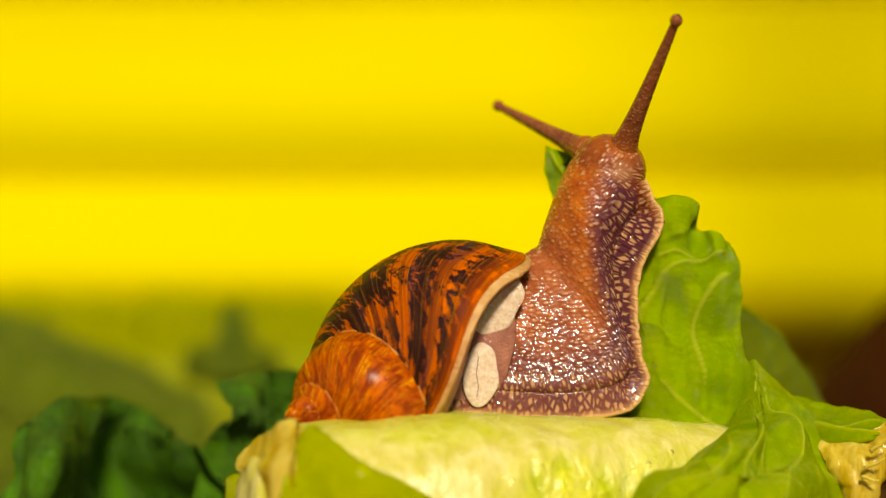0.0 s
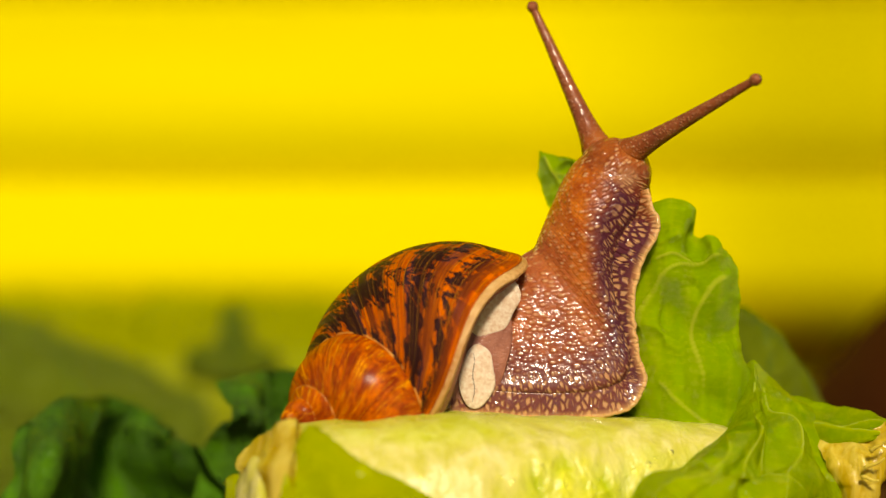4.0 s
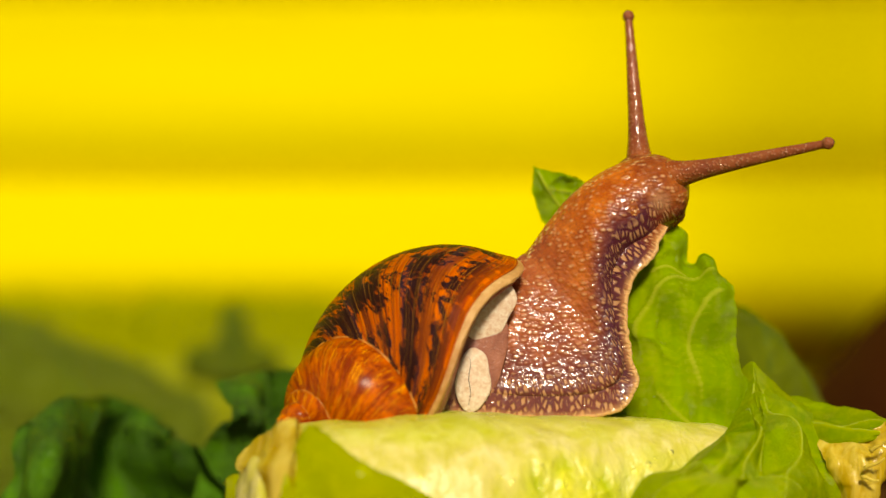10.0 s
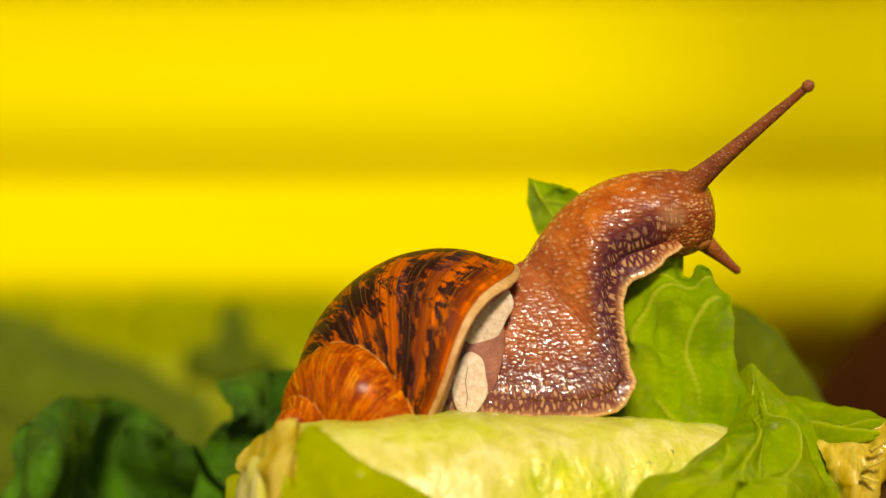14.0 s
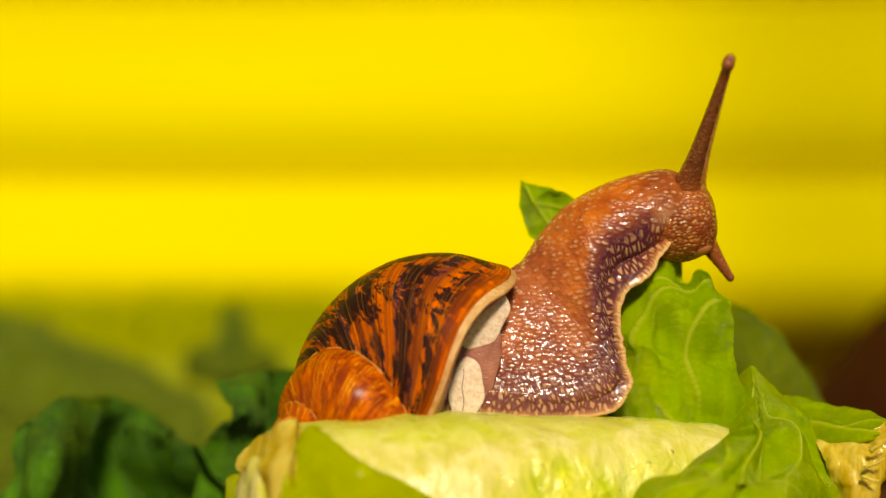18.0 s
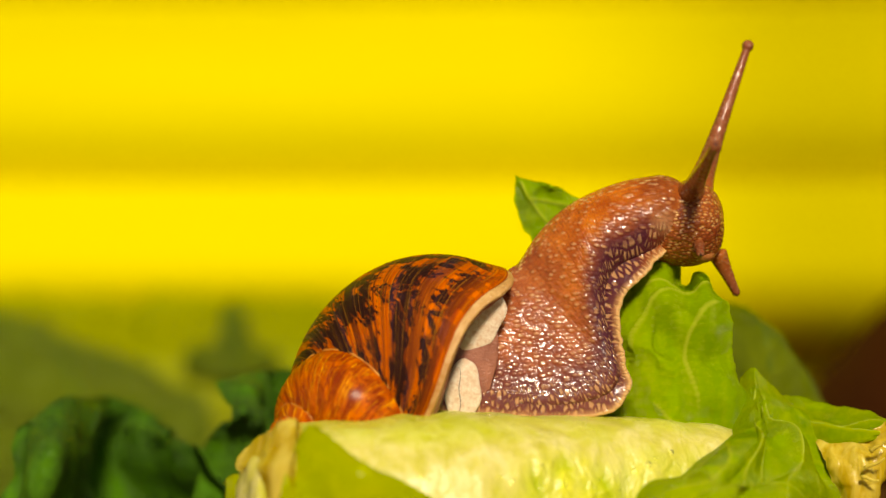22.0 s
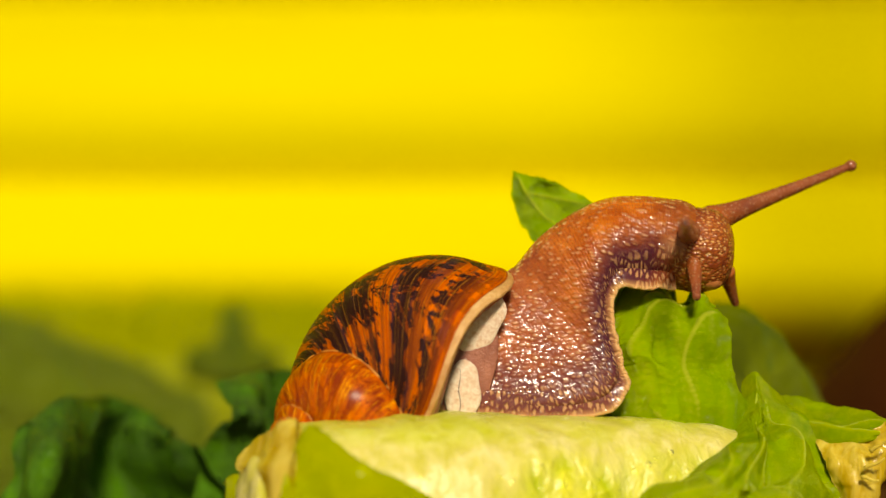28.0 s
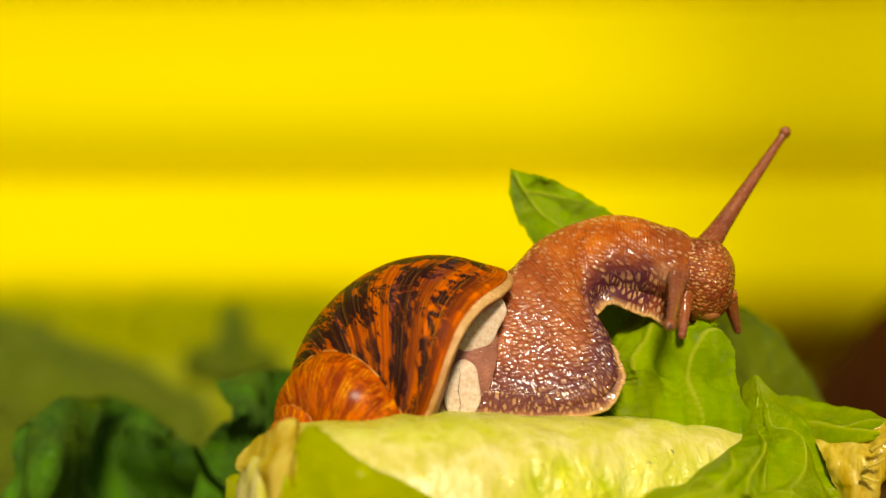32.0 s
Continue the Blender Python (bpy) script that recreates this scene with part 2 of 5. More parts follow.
def rib_material(name="lettuce_rib", low=(0.44, 0.43, 0.035), high=(0.62, 0.57, 0.14), pale=(0.72, 0.66, 0.28), blistered=1.0, rough=0.16):
    """Crisp pale rib flesh: upright grain, cream blotches, greener towards the crest and in a blistered patch."""
    m, nt, b = material(name, 0.25)
    co = node(nt, "TexCoord").outputs["Object"]
    sep = nt.nodes.new("ShaderNodeSeparateXYZ")
    nt.links.new(co, sep.inputs[0])
    grain = tex(nt, scaled(nt, co, (1, 1, 0.16)), 420, 5, 0.6, 0.4)
    blot = tex(nt, scaled(nt, co, (1, 1, 0.5)), 150, 4, 0.6, 0.5)
    col = mix(nt, ramp(nt, blot, (0.32, grey(0)), (0.66, grey(1))), low, high)
    col = mix(nt, ramp(nt, grain, (0.42, grey(0)), (0.66, grey(0.85))), col, pale)
    wob = calc(nt, "MULTIPLY", calc(nt, "SUBTRACT", tex(nt, co, 160, 3), 0.5), 0.006)
    crest = ramp(nt, calc(nt, "MULTIPLY", calc(nt, "ADD", sep.outputs[2], wob), 20.0), (0.575, grey(0)), (0.625, grey(0.6 * blistered)))
    col = mix(nt, crest, col, (0.52, 0.58, 0.03))
    deep = ramp(nt, calc(nt, "MULTIPLY", calc(nt, "ADD", sep.outputs[2], wob), 20.0), (0.495, grey(1)), (0.575, grey(0)))
    part_ = ramp(nt, calc(nt, "MULTIPLY", calc(nt, "ADD", sep.outputs[0], wob), 20.0), (0.0, grey(0)), (0.10, grey(1)))
    patch = mix(nt, blistered, grey(0), mix(nt, 1.0, deep, part_, "MULTIPLY"))
    cells = tex(nt, scaled(nt, co, (1, 1, 0.5)), 330, 3, 0.5, 0.5)
    green = mix(nt, ramp(nt, cells, (0.35, grey(0)), (0.65, grey(1))), (0.40, 0.50, 0.004), (0.70, 0.70, 0.06))
    col = mix(nt, mix(nt, 1.0, patch, ramp(nt, blot, (0.35, grey(1)), (0.6, grey(0.45))), "MULTIPLY"), col, green)
    nt.links.new(col, b.inputs["Base Color"])
    n1 = bump(nt, b, mix(nt, 1.0, patch, ramp(nt, cells, (0.3, grey(0)), (0.7, grey(1))), "MULTIPLY"), 0.0010, 0.8)
    n2 = bump(nt, b, grain, 0.0006, 0.7, n1)
    bump(nt, b, tex(nt, co, 900, 4), 0.0001, 0.5, n2)
    nt.links.new(ramp(nt, tex(nt, co, 200, 3), (0.3, grey(rough)), (0.7, grey(rough + 0.3))), b.inputs["Roughness"])
    b.inputs["Subsurface Weight"].default_value = 0.25
    b.inputs["Subsurface Radius"].default_value = (0.002, 0.002, 0.0008)
    b.inputs["Subsurface Scale"].default_value = 1.0
    b.inputs["Specular IOR Level"].default_value = 0.4
    return m


def plain(name, low, high, scale, rough, bumpy=0.0002, stretch=(1, 1, 1), gloss=0.5):
    m, nt, b = material(name, rough)
    co = scaled(nt, node(nt, "TexCoord").outputs["Object"], stretch)
    f = tex(nt, co, scale, 5, 0.6, 0.4)
    col = mix(nt, ramp(nt, f, (0.3, grey(0)), (0.7, grey(1))), low, high)
    nt.links.new(col, b.inputs["Base Color"])
    bump(nt, b, tex(nt, co, scale * 6, 4), bumpy, 0.6)
    b.inputs["Specular IOR Level"].default_value = gloss
    return m


M_SKIN = skin_material("snail_skin")
M_STALK = skin_material("stalk_skin", True)
M_FACE = skin_material("face_skin", False, True)
M_SHELL = shell_material()
M_LIP = plain("shell_lip", (0.40, 0.17, 0.035), (0.66, 0.42, 0.16), 300, 0.4, 0.0005)
M_SEAM = plain("shell_seam", (0.36, 0.08, 0.006), (0.74, 0.34, 0.05), 600, 0.45, 0.0002)
M_COLLAR = plain("mantle_collar", (0.22, 0.075, 0.05), (0.38, 0.15, 0.10), 500, 0.25, 0.0002)
M_LOBE = plain("mantle_lobe", (0.76, 0.50, 0.32), (0.98, 0.87, 0.72), 1900, 0.20, 0.0006)
M_MOUTH = plain("mouth_skin", (0.30, 0.085, 0.025), (0.44, 0.17, 0.05), 900, 0.25, 0.0002)
M_EYE = plain("eye_skin", (0.03, 0.012, 0.01), (0.09, 0.035, 0.03), 900, 0.2)
M_LEAF = leaf_material("lettuce_green", (0.35, 0.61, 0.004), (0.61, 0.83, 0.008), (0.80, 0.87, 0.08), 0.20, 0.48, 0.0004, 0.10)
M_DEEP = leaf_material("lettuce_deep_green", (0.21, 0.39, 0.001), (0.46, 0.61, 0.002), (0.66, 0.70, 0.02), 0.22, 0.35, 0.0005, 0.10)
M_BACK = leaf_material("lettuce_mid_green", (0.20, 0.38, 0.002), (0.33, 0.54, 0.003), (0.5, 0.64, 0.04), 0.35, 0.35, 0.0003, 0.12)
M_YOUNG = leaf_material("lettuce_yellow_green", (0.42, 0.50, 0.001), (0.54, 0.60, 0.002), (0.66, 0.68, 0.03), 0.32, 0.3, 0.0003, 0.1)
M_RIB = rib_material()

M_TORN = rib_material("torn_rib", (0.38, 0.23, 0.005), (0.50, 0.37, 0.025), (0.64, 0.52, 0.10), 0.0, 0.05)
M_DARK = leaf_material("dark_leaf", (0.010, 0.045, 0.0004), (0.070, 0.24, 0.0008), (0.10, 0.27, 0.002), 0.6, 0.15, 0.0006, 0.1)
M_OLIVE = leaf_material("olive_leaf", (0.24, 0.29, 0.001), (0.32, 0.36, 0.002), (0.35, 0.39, 0.004), 0.6, 0.2, 0.0006, 0.1)
M_MOSS = leaf_material("moss_green_leaf", (0.085, 0.13, 0.001), (0.14, 0.20, 0.002), (0.16, 0.22, 0.003), 0.6, 0.2, 0.0006, 0.1)
# darker lettuce green: the shade behind the upright leaf is in the colour
M_BEHIND = leaf_material("shade_toned_leaf", (0.12, 0.165, 0.001), (0.185, 0.245, 0.002), (0.21, 0.27, 0.003), 0.6, 0.25, 0.0006, 0.1)
M_YELLOW = plain("yellow_paint", (0.622, 0.535, 0.0005), (0.672, 0.585, 0.0006), 12, 0.8, 0.0003, (0.3, 1, 3), 0.08)
M_BROWN = plain("brown_clay", (0.035, 0.008, 0.001), (0.075, 0.018, 0.002), 30, 0.8, 0.0004, (1, 1, 1), 0.1)
M_PLINTH = plain("plinth_paint", (0.36, 0.28, 0.001), (0.44, 0.35, 0.002), 15, 0.8, 0.0003, (0.3, 1, 3), 0.1)
M_GROUND = plain("brown_table", (0.07, 0.025, 0.005), (0.13, 0.05, 0.01), 25, 0.6, 0.0004, (0.12, 1, 1), 0.2)


M_VEIN = leaf_material("lettuce_vein", (0.42, 0.58, 0.01), (0.56, 0.68, 0.03), (0.7, 0.76, 0.12), 0.3, 0.25, 0.0002, 0.0)
M_VEIN_DARK = leaf_material("dark_leaf_vein", (0.03, 0.10, 0.004), (0.05, 0.15, 0.006), (0.07, 0.18, 0.01), 0.5, 0.1, 0.0002, 0.0)
VEIN_OF = {"lettuce_green": M_VEIN, "lettuce_deep_green": M_VEIN, "lettuce_mid_green": M_VEIN, "lettuce_yellow_green": M_VEIN, "dark_leaf": M_VEIN_DARK, "olive_leaf": M_VEIN_DARK, "moss_green_leaf": M_VEIN_DARK, "shade_toned_leaf": M_VEIN_DARK}


# ---- building blocks ----
def mesh_from(name, verts, faces, mat, smooth=True):
    me = bpy.data.meshes.new(name)
    me.from_pydata([tuple(v) for v in verts], [], faces)
    if smooth:
        me.polygons.foreach_set("use_smooth", [True] * len(me.polygons))
    me.materials.append(mat)
    me.update()
    return me


def piece(name, verts, faces, mat, parent=None, label="", origin=None, smooth=True):
    """One mesh object; origin: its pivot in its parent's space, which the vertices share."""
    o = Vector(origin) if origin is not None else Vector()
    ob = new(name, mesh_from(name, [Vector(v) - o for v in verts], faces, mat, smooth))
    ob.location = o
    if parent is not None:
        ob.parent = parent
    if label:
        ob["label"] = label
    return ob


def empty(name, place, label, category, group=""):
    ob = new(name)
    ob.empty_display_size = 0.005
    ob.location = place
    return tagged(ob, label, category, group)


def store(me, name, values):
    at = me.attributes.new(name, "FLOAT_VECTOR", "POINT")
    at.data.foreach_set("vector", np.asarray(values, dtype=np.float32).ravel())


def glide(points, s):
    """Catmull-Rom through evenly numbered points."""
    pts = np.asarray(points, float)
    n = len(pts) - 1
    s = min(max(s, 0.0), n)
    i = min(int(s), n - 1)
    f = s - i
    p1, p2 = pts[i], pts[i + 1]
    p0 = pts[i - 1] if i > 0 else 2 * p1 - p2
    p3 = pts[i + 2] if i + 2 <= n else 2 * p2 - p1
    return 0.5 * (2 * p1 + (p2 - p0) * f + (2 * p0 - 5 * p1 + 4 * p2 - p3) * f * f + (3 * p1 - p0 - 3 * p2 + p3) * f ** 3)


def timed(rows, t):
    """Value at time t from rows of (t, value...), eased."""
    if t <= rows[0][0]:
        return np.array(rows[0][1:], float)
    for r0, r1 in zip(rows, rows[1:]):
        if t <= r1[0]:
            f = (t - r0[0]) / (r1[0] - r0[0])
            return np.array(r0[1:], float) * (1 - f) + np.array(r1[1:], float) * f
    return np.array(rows[-1][1:], float)


def quads(rows, cols, closed=False, start=0):
    out = []
    for i in range(rows - 1):
        for j in range(cols if closed else cols - 1):
            k = (j + 1) % cols
            out.append((start + i * cols + j, start + i * cols + k, start + (i + 1) * cols + k, start + (i + 1) * cols + j))
    return out


def sweep(path, radii, sides=12, squash=1.0):
    """A closed tube with round ends along path."""
    verts, faces = [], []
    pts = [Vector(p) for p in path]
    n = len(pts)
    side = None
    for i, p in enumerate(pts):
        d = (pts[min(i + 1, n - 1)] - pts[max(i - 1, 0)]).normalized()
        if side is None:
            side = d.orthogonal().normalized()
        side = (side - d * side.dot(d)).normalized()
        up = d.cross(side)
        for j in range(sides):
            a = 2 * math.pi * j / sides
            verts.append(p + (side * math.cos(a) + up * math.sin(a) * squash) * radii[i])
    faces = quads(n, sides, True)
    faces.append(tuple(range(sides))[::-1])
    faces.append(tuple((n - 1) * sides + j for j in range(sides)))
    return verts, faces


def weights(n, s):
    """Catmull-Rom weights of n evenly spaced points at the places s in 0..1."""
    eye = np.eye(n)
    return np.array([glide(eye, float(k) * (n - 1)) for k in s])


class Blade:
    """A leaf's surface from a small lattice of (x, y, depth) plan points, with ruffles, raised veins or pleats, and a thickness.
    ridges: (path of (u, v), width, height), in millimetres."""

    def __init__(self, lattice, ruffle=0.6, pitch=0.25, seed=0.0, edge=1.2, thick=0.35, ridges=()):
        self.net = np.array([[plan(*p) for p in r] for r in lattice], float)
        self.ruffle, self.pitch, self.seed, self.edge, self.thick = ruffle, pitch, seed, edge, thick
        self.ridges, self.courses = [], list(ridges)
        for path, width, height in ridges:
            run = [glide(path, k / 39 * (len(path) - 1)) for k in range(40)]
            self.ridges.append((np.array([self.raw(q[0], q[1]) for q in run]), width * MM, height))

    def grid(self, us, vs):
        return np.einsum("ia,jb,abk->ijk", weights(self.net.shape[0], vs), weights(self.net.shape[1], us), self.net)

    def raw(self, u, v):
        return Vector(self.grid([min(max(u, 0), 1)], [min(max(v, 0), 1)])[0, 0])

    def surface(self, us, vs):
        us, vs, e = np.asarray(us, float), np.asarray(vs, float), 0.01
        p = self.grid(us, vs)
        du = self.grid(np.minimum(us + e, 1), vs) - self.grid(np.maximum(us - e, 0), vs)
        dv = self.grid(us, np.minimum(vs + e, 1)) - self.grid(us, np.maximum(vs - e, 0))
        n = np.cross(du, dv)
        n /= np.linalg.norm(n, axis=2, keepdims=True) + 1e-12
        if n[..., 1].mean() > 0:
            n = -n
        vein = np.zeros(p.shape[:2])
        lift = np.zeros(p.shape[:2])
        for run, width, height in self.ridges:
            d = np.sqrt(((p[:, :, None, :] - run[None, None]) ** 2).sum(3))
            k = d.argmin(2)
            fade = np.clip(np.minimum(k, 39 - k) / 6.0 + 0.25, 0, 1)
            bell = np.exp(-(d.min(2) / width) ** 2) * fade
            lift += height * bell
            if height > 0:
                vein = np.maximum(vein, bell)
        for i in range(p.shape[0]):
            for j in range(p.shape[1]):
                q = Vector(p[i, j]) / MM * self.pitch + Vector((self.seed, 0, self.seed * 2))
                border = max(abs(us[j] - 0.5), abs(vs[i] - 0.5)) * 2
                wave = noise.noise(q) + 0.45 * noise.noise(q * 2.3) + 0.12 * noise.noise(q * 6.1)
                lift[i, j] += wave * self.ruffle * (1 + self.edge * border ** 4)
                rag = 0.35 * self.edge * border ** 6 * MM
                if rag > 0:
                    p[i, j, 0] += rag * noise.noise(q * 4.1)
                    p[i, j, 2] += rag * noise.noise(q * 4.7 + Vector((9, 9, 9)))
        return p, n, lift, vein

    def mesh(self, nu, nv, v0=0.0, v1=1.0, tuck=0.0):
        """tuck: a part of v past v1 that dips under the next band."""
        vs = np.linspace(v0, v1, nv)
        if tuck:
            vs = np.concatenate([vs, v1 + tuck * np.array([0.3, 0.65, 1.0])])
            nv += 3
        p, n, lift, vein = self.surface(np.linspace(0, 1, nu), np.clip(vs, 0, 1))
        if tuck:
            lift[-2:] -= np.array([[0.08], [0.25]])
        front = p + n * (lift + self.thick / 2)[..., None] * MM
        rear = p + n * (lift - self.thick / 2)[..., None] * MM
        verts = [Vector(q) for q in np.concatenate([front.reshape(-1, 3), rear.reshape(-1, 3)])]
        k = nu * nv
        faces = quads(nv, nu)
        faces += [tuple(k + a for a in f[::-1]) for f in quads(nv, nu)]
        ring = [j for j in range(nu)] + [i * nu + nu - 1 for i in range(1, nv)] + [(nv - 1) * nu + j for j in range(nu - 2, -1, -1)] + [i * nu for i in range(nv - 2, 0, -1)]
        for a, b in zip(ring, ring[1:] + ring[:1]):
            if not tuck or a // nu != b // nu:
                faces.append((a, k + a, k + b, b)[::-1])
        return verts, faces, np.concatenate([vein.ravel(), vein.ravel()])


def vein_parts(blade, base, parent, mat):
    """Thin raised cords along the blade's ridges."""
    for path, width, height in blade.courses:
        if height <= 0:
            continue
        pts, radii = [], []
        for k in range(26):
            u, v = glide(path, k / 25 * (len(path) - 1))
            p, n, lift, _ = blade.surface([min(max(u, 0), 1)], [min(max(v, 0), 1)])
            r = width * 0.36 * (1 - 0.6 * k / 25)
            pts.append(Vector(p[0, 0] + n[0, 0] * (lift[0, 0] + blade.thick / 2 - 0.55 * r) * MM) - base)
            radii.append(r * MM * (0.4 if k in (0, 25) else 1))
        v, f = sweep(pts, radii, 8)
        piece("vein", v, f, mat, parent, "pale raised vein")


def mark_veins(ob, vein):
    ob.data.attributes.new("vein", "FLOAT", "POINT").data.foreach_set("value", np.asarray(vein, np.float32))
    return ob


def leaf_thing(name, blade, mat, label, nu=50, nv=50, category="lettuce leaf", group=""):
    base = blade.raw(0.5, 1.0)
    root = empty(name, base, label, category, group)
    v, f, w = blade.mesh(nu, nv)
    mark_veins(piece("blade", [p - base for p in v], f, mat, root), w)
    vein_parts(blade, base, root, VEIN_OF[mat.name])
    return root


# ---- setting: wooden top, yellow panelling ----
def wooden_top():
    n = 40
    verts = []
    for i in range(n + 1):
        for j in range(n + 1):
            x = (j / n * 2 - 1)
            y = (i / n * 2 - 1)
            verts.append((40 * x ** 3, 40 * y ** 3, 0.0))
    ob = piece("ground", verts, quads(n + 1, n + 1), M_GROUND)
    tagged(ob, "dark brown wooden top that runs to the horizon", "ground", kind="structure")


def yellow_panelling():
    wall = new("wall_north")
    tagged(wall, "bright yellow panelling of rounded horizontal boards", "wall", kind="structure")
    depth = 300.0
    wall.location = (0, depth * MM, 0)
    edges = [-900, -595, -295, 15, 325, 640]
    for top, low, bulge in zip(edges, edges[1:], (6.0, 6.0, 6.0, 6.5, 16.0)):
        z1, z0 = plan(0, top, depth).z, plan(0, low, depth).z
        prof = []
        n = 22
        for i in range(n + 1):
            f = i / n
            y = -(0.4 + bulge * math.sin(math.pi * (0.10 + 0.90 * f) ** 1.9) ** 0.9) * MM
            if low == edges[-1]:
                # the lowest board rolls under
                k = max(0.0, (f - 0.48) / 0.52)
                y = -0.010 - 0.012 * min(f, 0.48) + 0.040 * (1 - math.sqrt(1 - 0.97 * k * k))
            else:
                # the upper boards lean over a little
                y -= 0.006 * (1 - f)
            prof.append((y, z1 + (z0 - z1) * f))
        prof += [(0.030, z0), (0.030, z1)]
        cols = 25
        verts = []
        for i in range(cols):
            x = (i / (cols - 1) - 0.5) * 0.9
            for y, z in prof:
                verts.append((x, y + 0.0004 * noise.noise(Vector((x * 20, z * 30, 0))), z))
        k = len(prof)
        faces = quads(cols, k, True) + [tuple(range(k)), tuple((cols - 1) * k + j for j in range(k))[::-1]]
        piece("panel", verts, faces, M_YELLOW, wall)
    z = plan(0, 640, depth).z
    prof = [(0.016, 0.0), (0.016, z * 0.9), (0.018, z), (0.034, z), (0.034, 0.0)]
    verts = [(x, y, h) for x in (-0.45, 0.45) for y, h in prof]
    piece("plinth", verts, quads(2, 5, True) + [tuple(range(5)), tuple(9 - j for j in range(5))], M_PLINTH, wall, "olive-yellow plinth board", smooth=False)


def shade_board():
    """Brown board added out of view; its shadow darkens the panelling's right end."""
    x0, x1, y0, y1, h = 0.161, 0.190, -0.500, -0.300, 0.90
    b = 0.002
    ring = [(x0, y0 + b), (x0 + b, y0), (x1 - b, y0), (x1, y0 + b), (x1, y1), (x0, y1)]
    verts = [(x, y, z) for z in (0.0, h - b, h) for x, y in ring]
    ob = piece("shade_board_east", verts, quads(3, 6, True) + [tuple(range(6))[::-1], tuple(12 + j for j in range(6))], M_BROWN, smooth=False)
    tagged(ob, "unseen brown board added to shade the right end of the panelling", "wall", kind="structure")


wooden_top()
yellow_panelling()
shade_board()


# ---- the snail ----
FOOT = plan(960, 737)
snail = empty("snail", FOOT, "brown garden snail stretching over lettuce, with a blotched orange shell", "snail")
REST_TIME = 9.0
# the back (six places from the shell's mouth to the head) and the foot's rim (six places from the foot's tip to the chin), in plan units
BACK, SOLE = {}, {}


def stance(t, back, sole):
    BACK[t], SOLE[t] = back, sole


stance(0.0, [953, 432, 966, 392, 980, 352, 993, 318, 1004, 295, 1015, 280], [1146, 680, 1133, 612, 1128, 545, 1134, 478, 1173, 395, 1146, 324])
stance(3.0, [950, 432, 964, 396, 979, 356, 993, 320, 1006, 296, 1022, 278], [1143, 682, 1130, 610, 1125, 545, 1133, 478, 1167, 400, 1143, 336])
stance(6.0, [940, 443, 956, 408, 976, 368, 997, 328, 1018, 297, 1044, 274], [1138, 682, 1124, 610, 1117, 540, 1130, 478, 1164, 415, 1159, 352])
stance(9.0, [937, 437, 970, 393, 1008, 348, 1050, 310, 1090, 285, 1130, 268], [1128, 682, 1117, 615, 1112, 555, 1122, 495, 1155, 450, 1178, 398])
stance(11.5, [934, 447, 965, 398, 1003, 352, 1047, 320, 1098, 298, 1145, 288], [1125, 685, 1113, 625, 1105, 565, 1112, 505, 1155, 465, 1178, 425])
stance(14.0, [930, 456, 960, 410, 998, 366, 1045, 332, 1105, 309, 1170, 301], [1121, 687, 1112, 630, 1104, 570, 1108, 510, 1155, 480, 1203, 441])
stance(17.0, [926, 459, 960, 409, 998, 366, 1048, 337, 1105, 317, 1170, 307], [1118, 687, 1107, 625, 1098, 565, 1108, 515, 1155, 488, 1196, 445])
stance(19.0, [923, 460, 955, 413, 995, 370, 1042, 337, 1098, 311, 1155, 292], [1113, 685, 1104, 632, 1097, 578, 1102, 530, 1140, 490, 1171, 427])
stance(21.0, [920, 462, 950, 415, 992, 372, 1040, 339, 1095, 312, 1150, 298], [1113, 687, 1104, 632, 1097, 578, 1102, 528, 1143, 484, 1163, 440])
stance(23.0, [919, 463, 952, 415, 995, 374, 1048, 346, 1110, 330, 1175, 322], [1114, 689, 1104, 632, 1096, 575, 1100, 530, 1137, 490, 1185, 459])
stance(25.0, [917, 465, 952, 418, 997, 381, 1052, 352, 1115, 335, 1180, 336], [1112, 690, 1103, 632, 1092, 575, 1096, 522, 1135, 497, 1180, 476])
stance(28.0, [915, 467, 955, 420, 1010, 380, 1068, 353, 1130, 347, 1195, 353], [1111, 688, 1100, 632, 1086, 565, 1093, 512, 1140, 511, 1189, 512])
stance(30.0, [913, 468, 950, 427, 1000, 396, 1060, 374, 1120, 368, 1180, 380], [1107, 680, 1098, 625, 1066, 580, 1086, 528, 1132, 535, 1178, 555])
stance(32.0, [911, 470, 950, 430, 1005, 400, 1068, 382, 1125, 385, 1180, 402], [1103, 678, 1090, 622, 1050, 588, 1072, 540, 1122, 552, 1175, 575])
SHELL_SHIFT = [(0, 0, 0), (5.5, -9, 5), (9, -12, 9), (12, -17, 16), (14.5, -20, 22), (16.5, -23, 28), (19, -27, 34), (22, -31, 35), (25.5, -31, 37), (32, -32, 37)]
STANCES = sorted(BACK)
LAST = 9.0         # the body's places run from 0 at the shell to this at the head


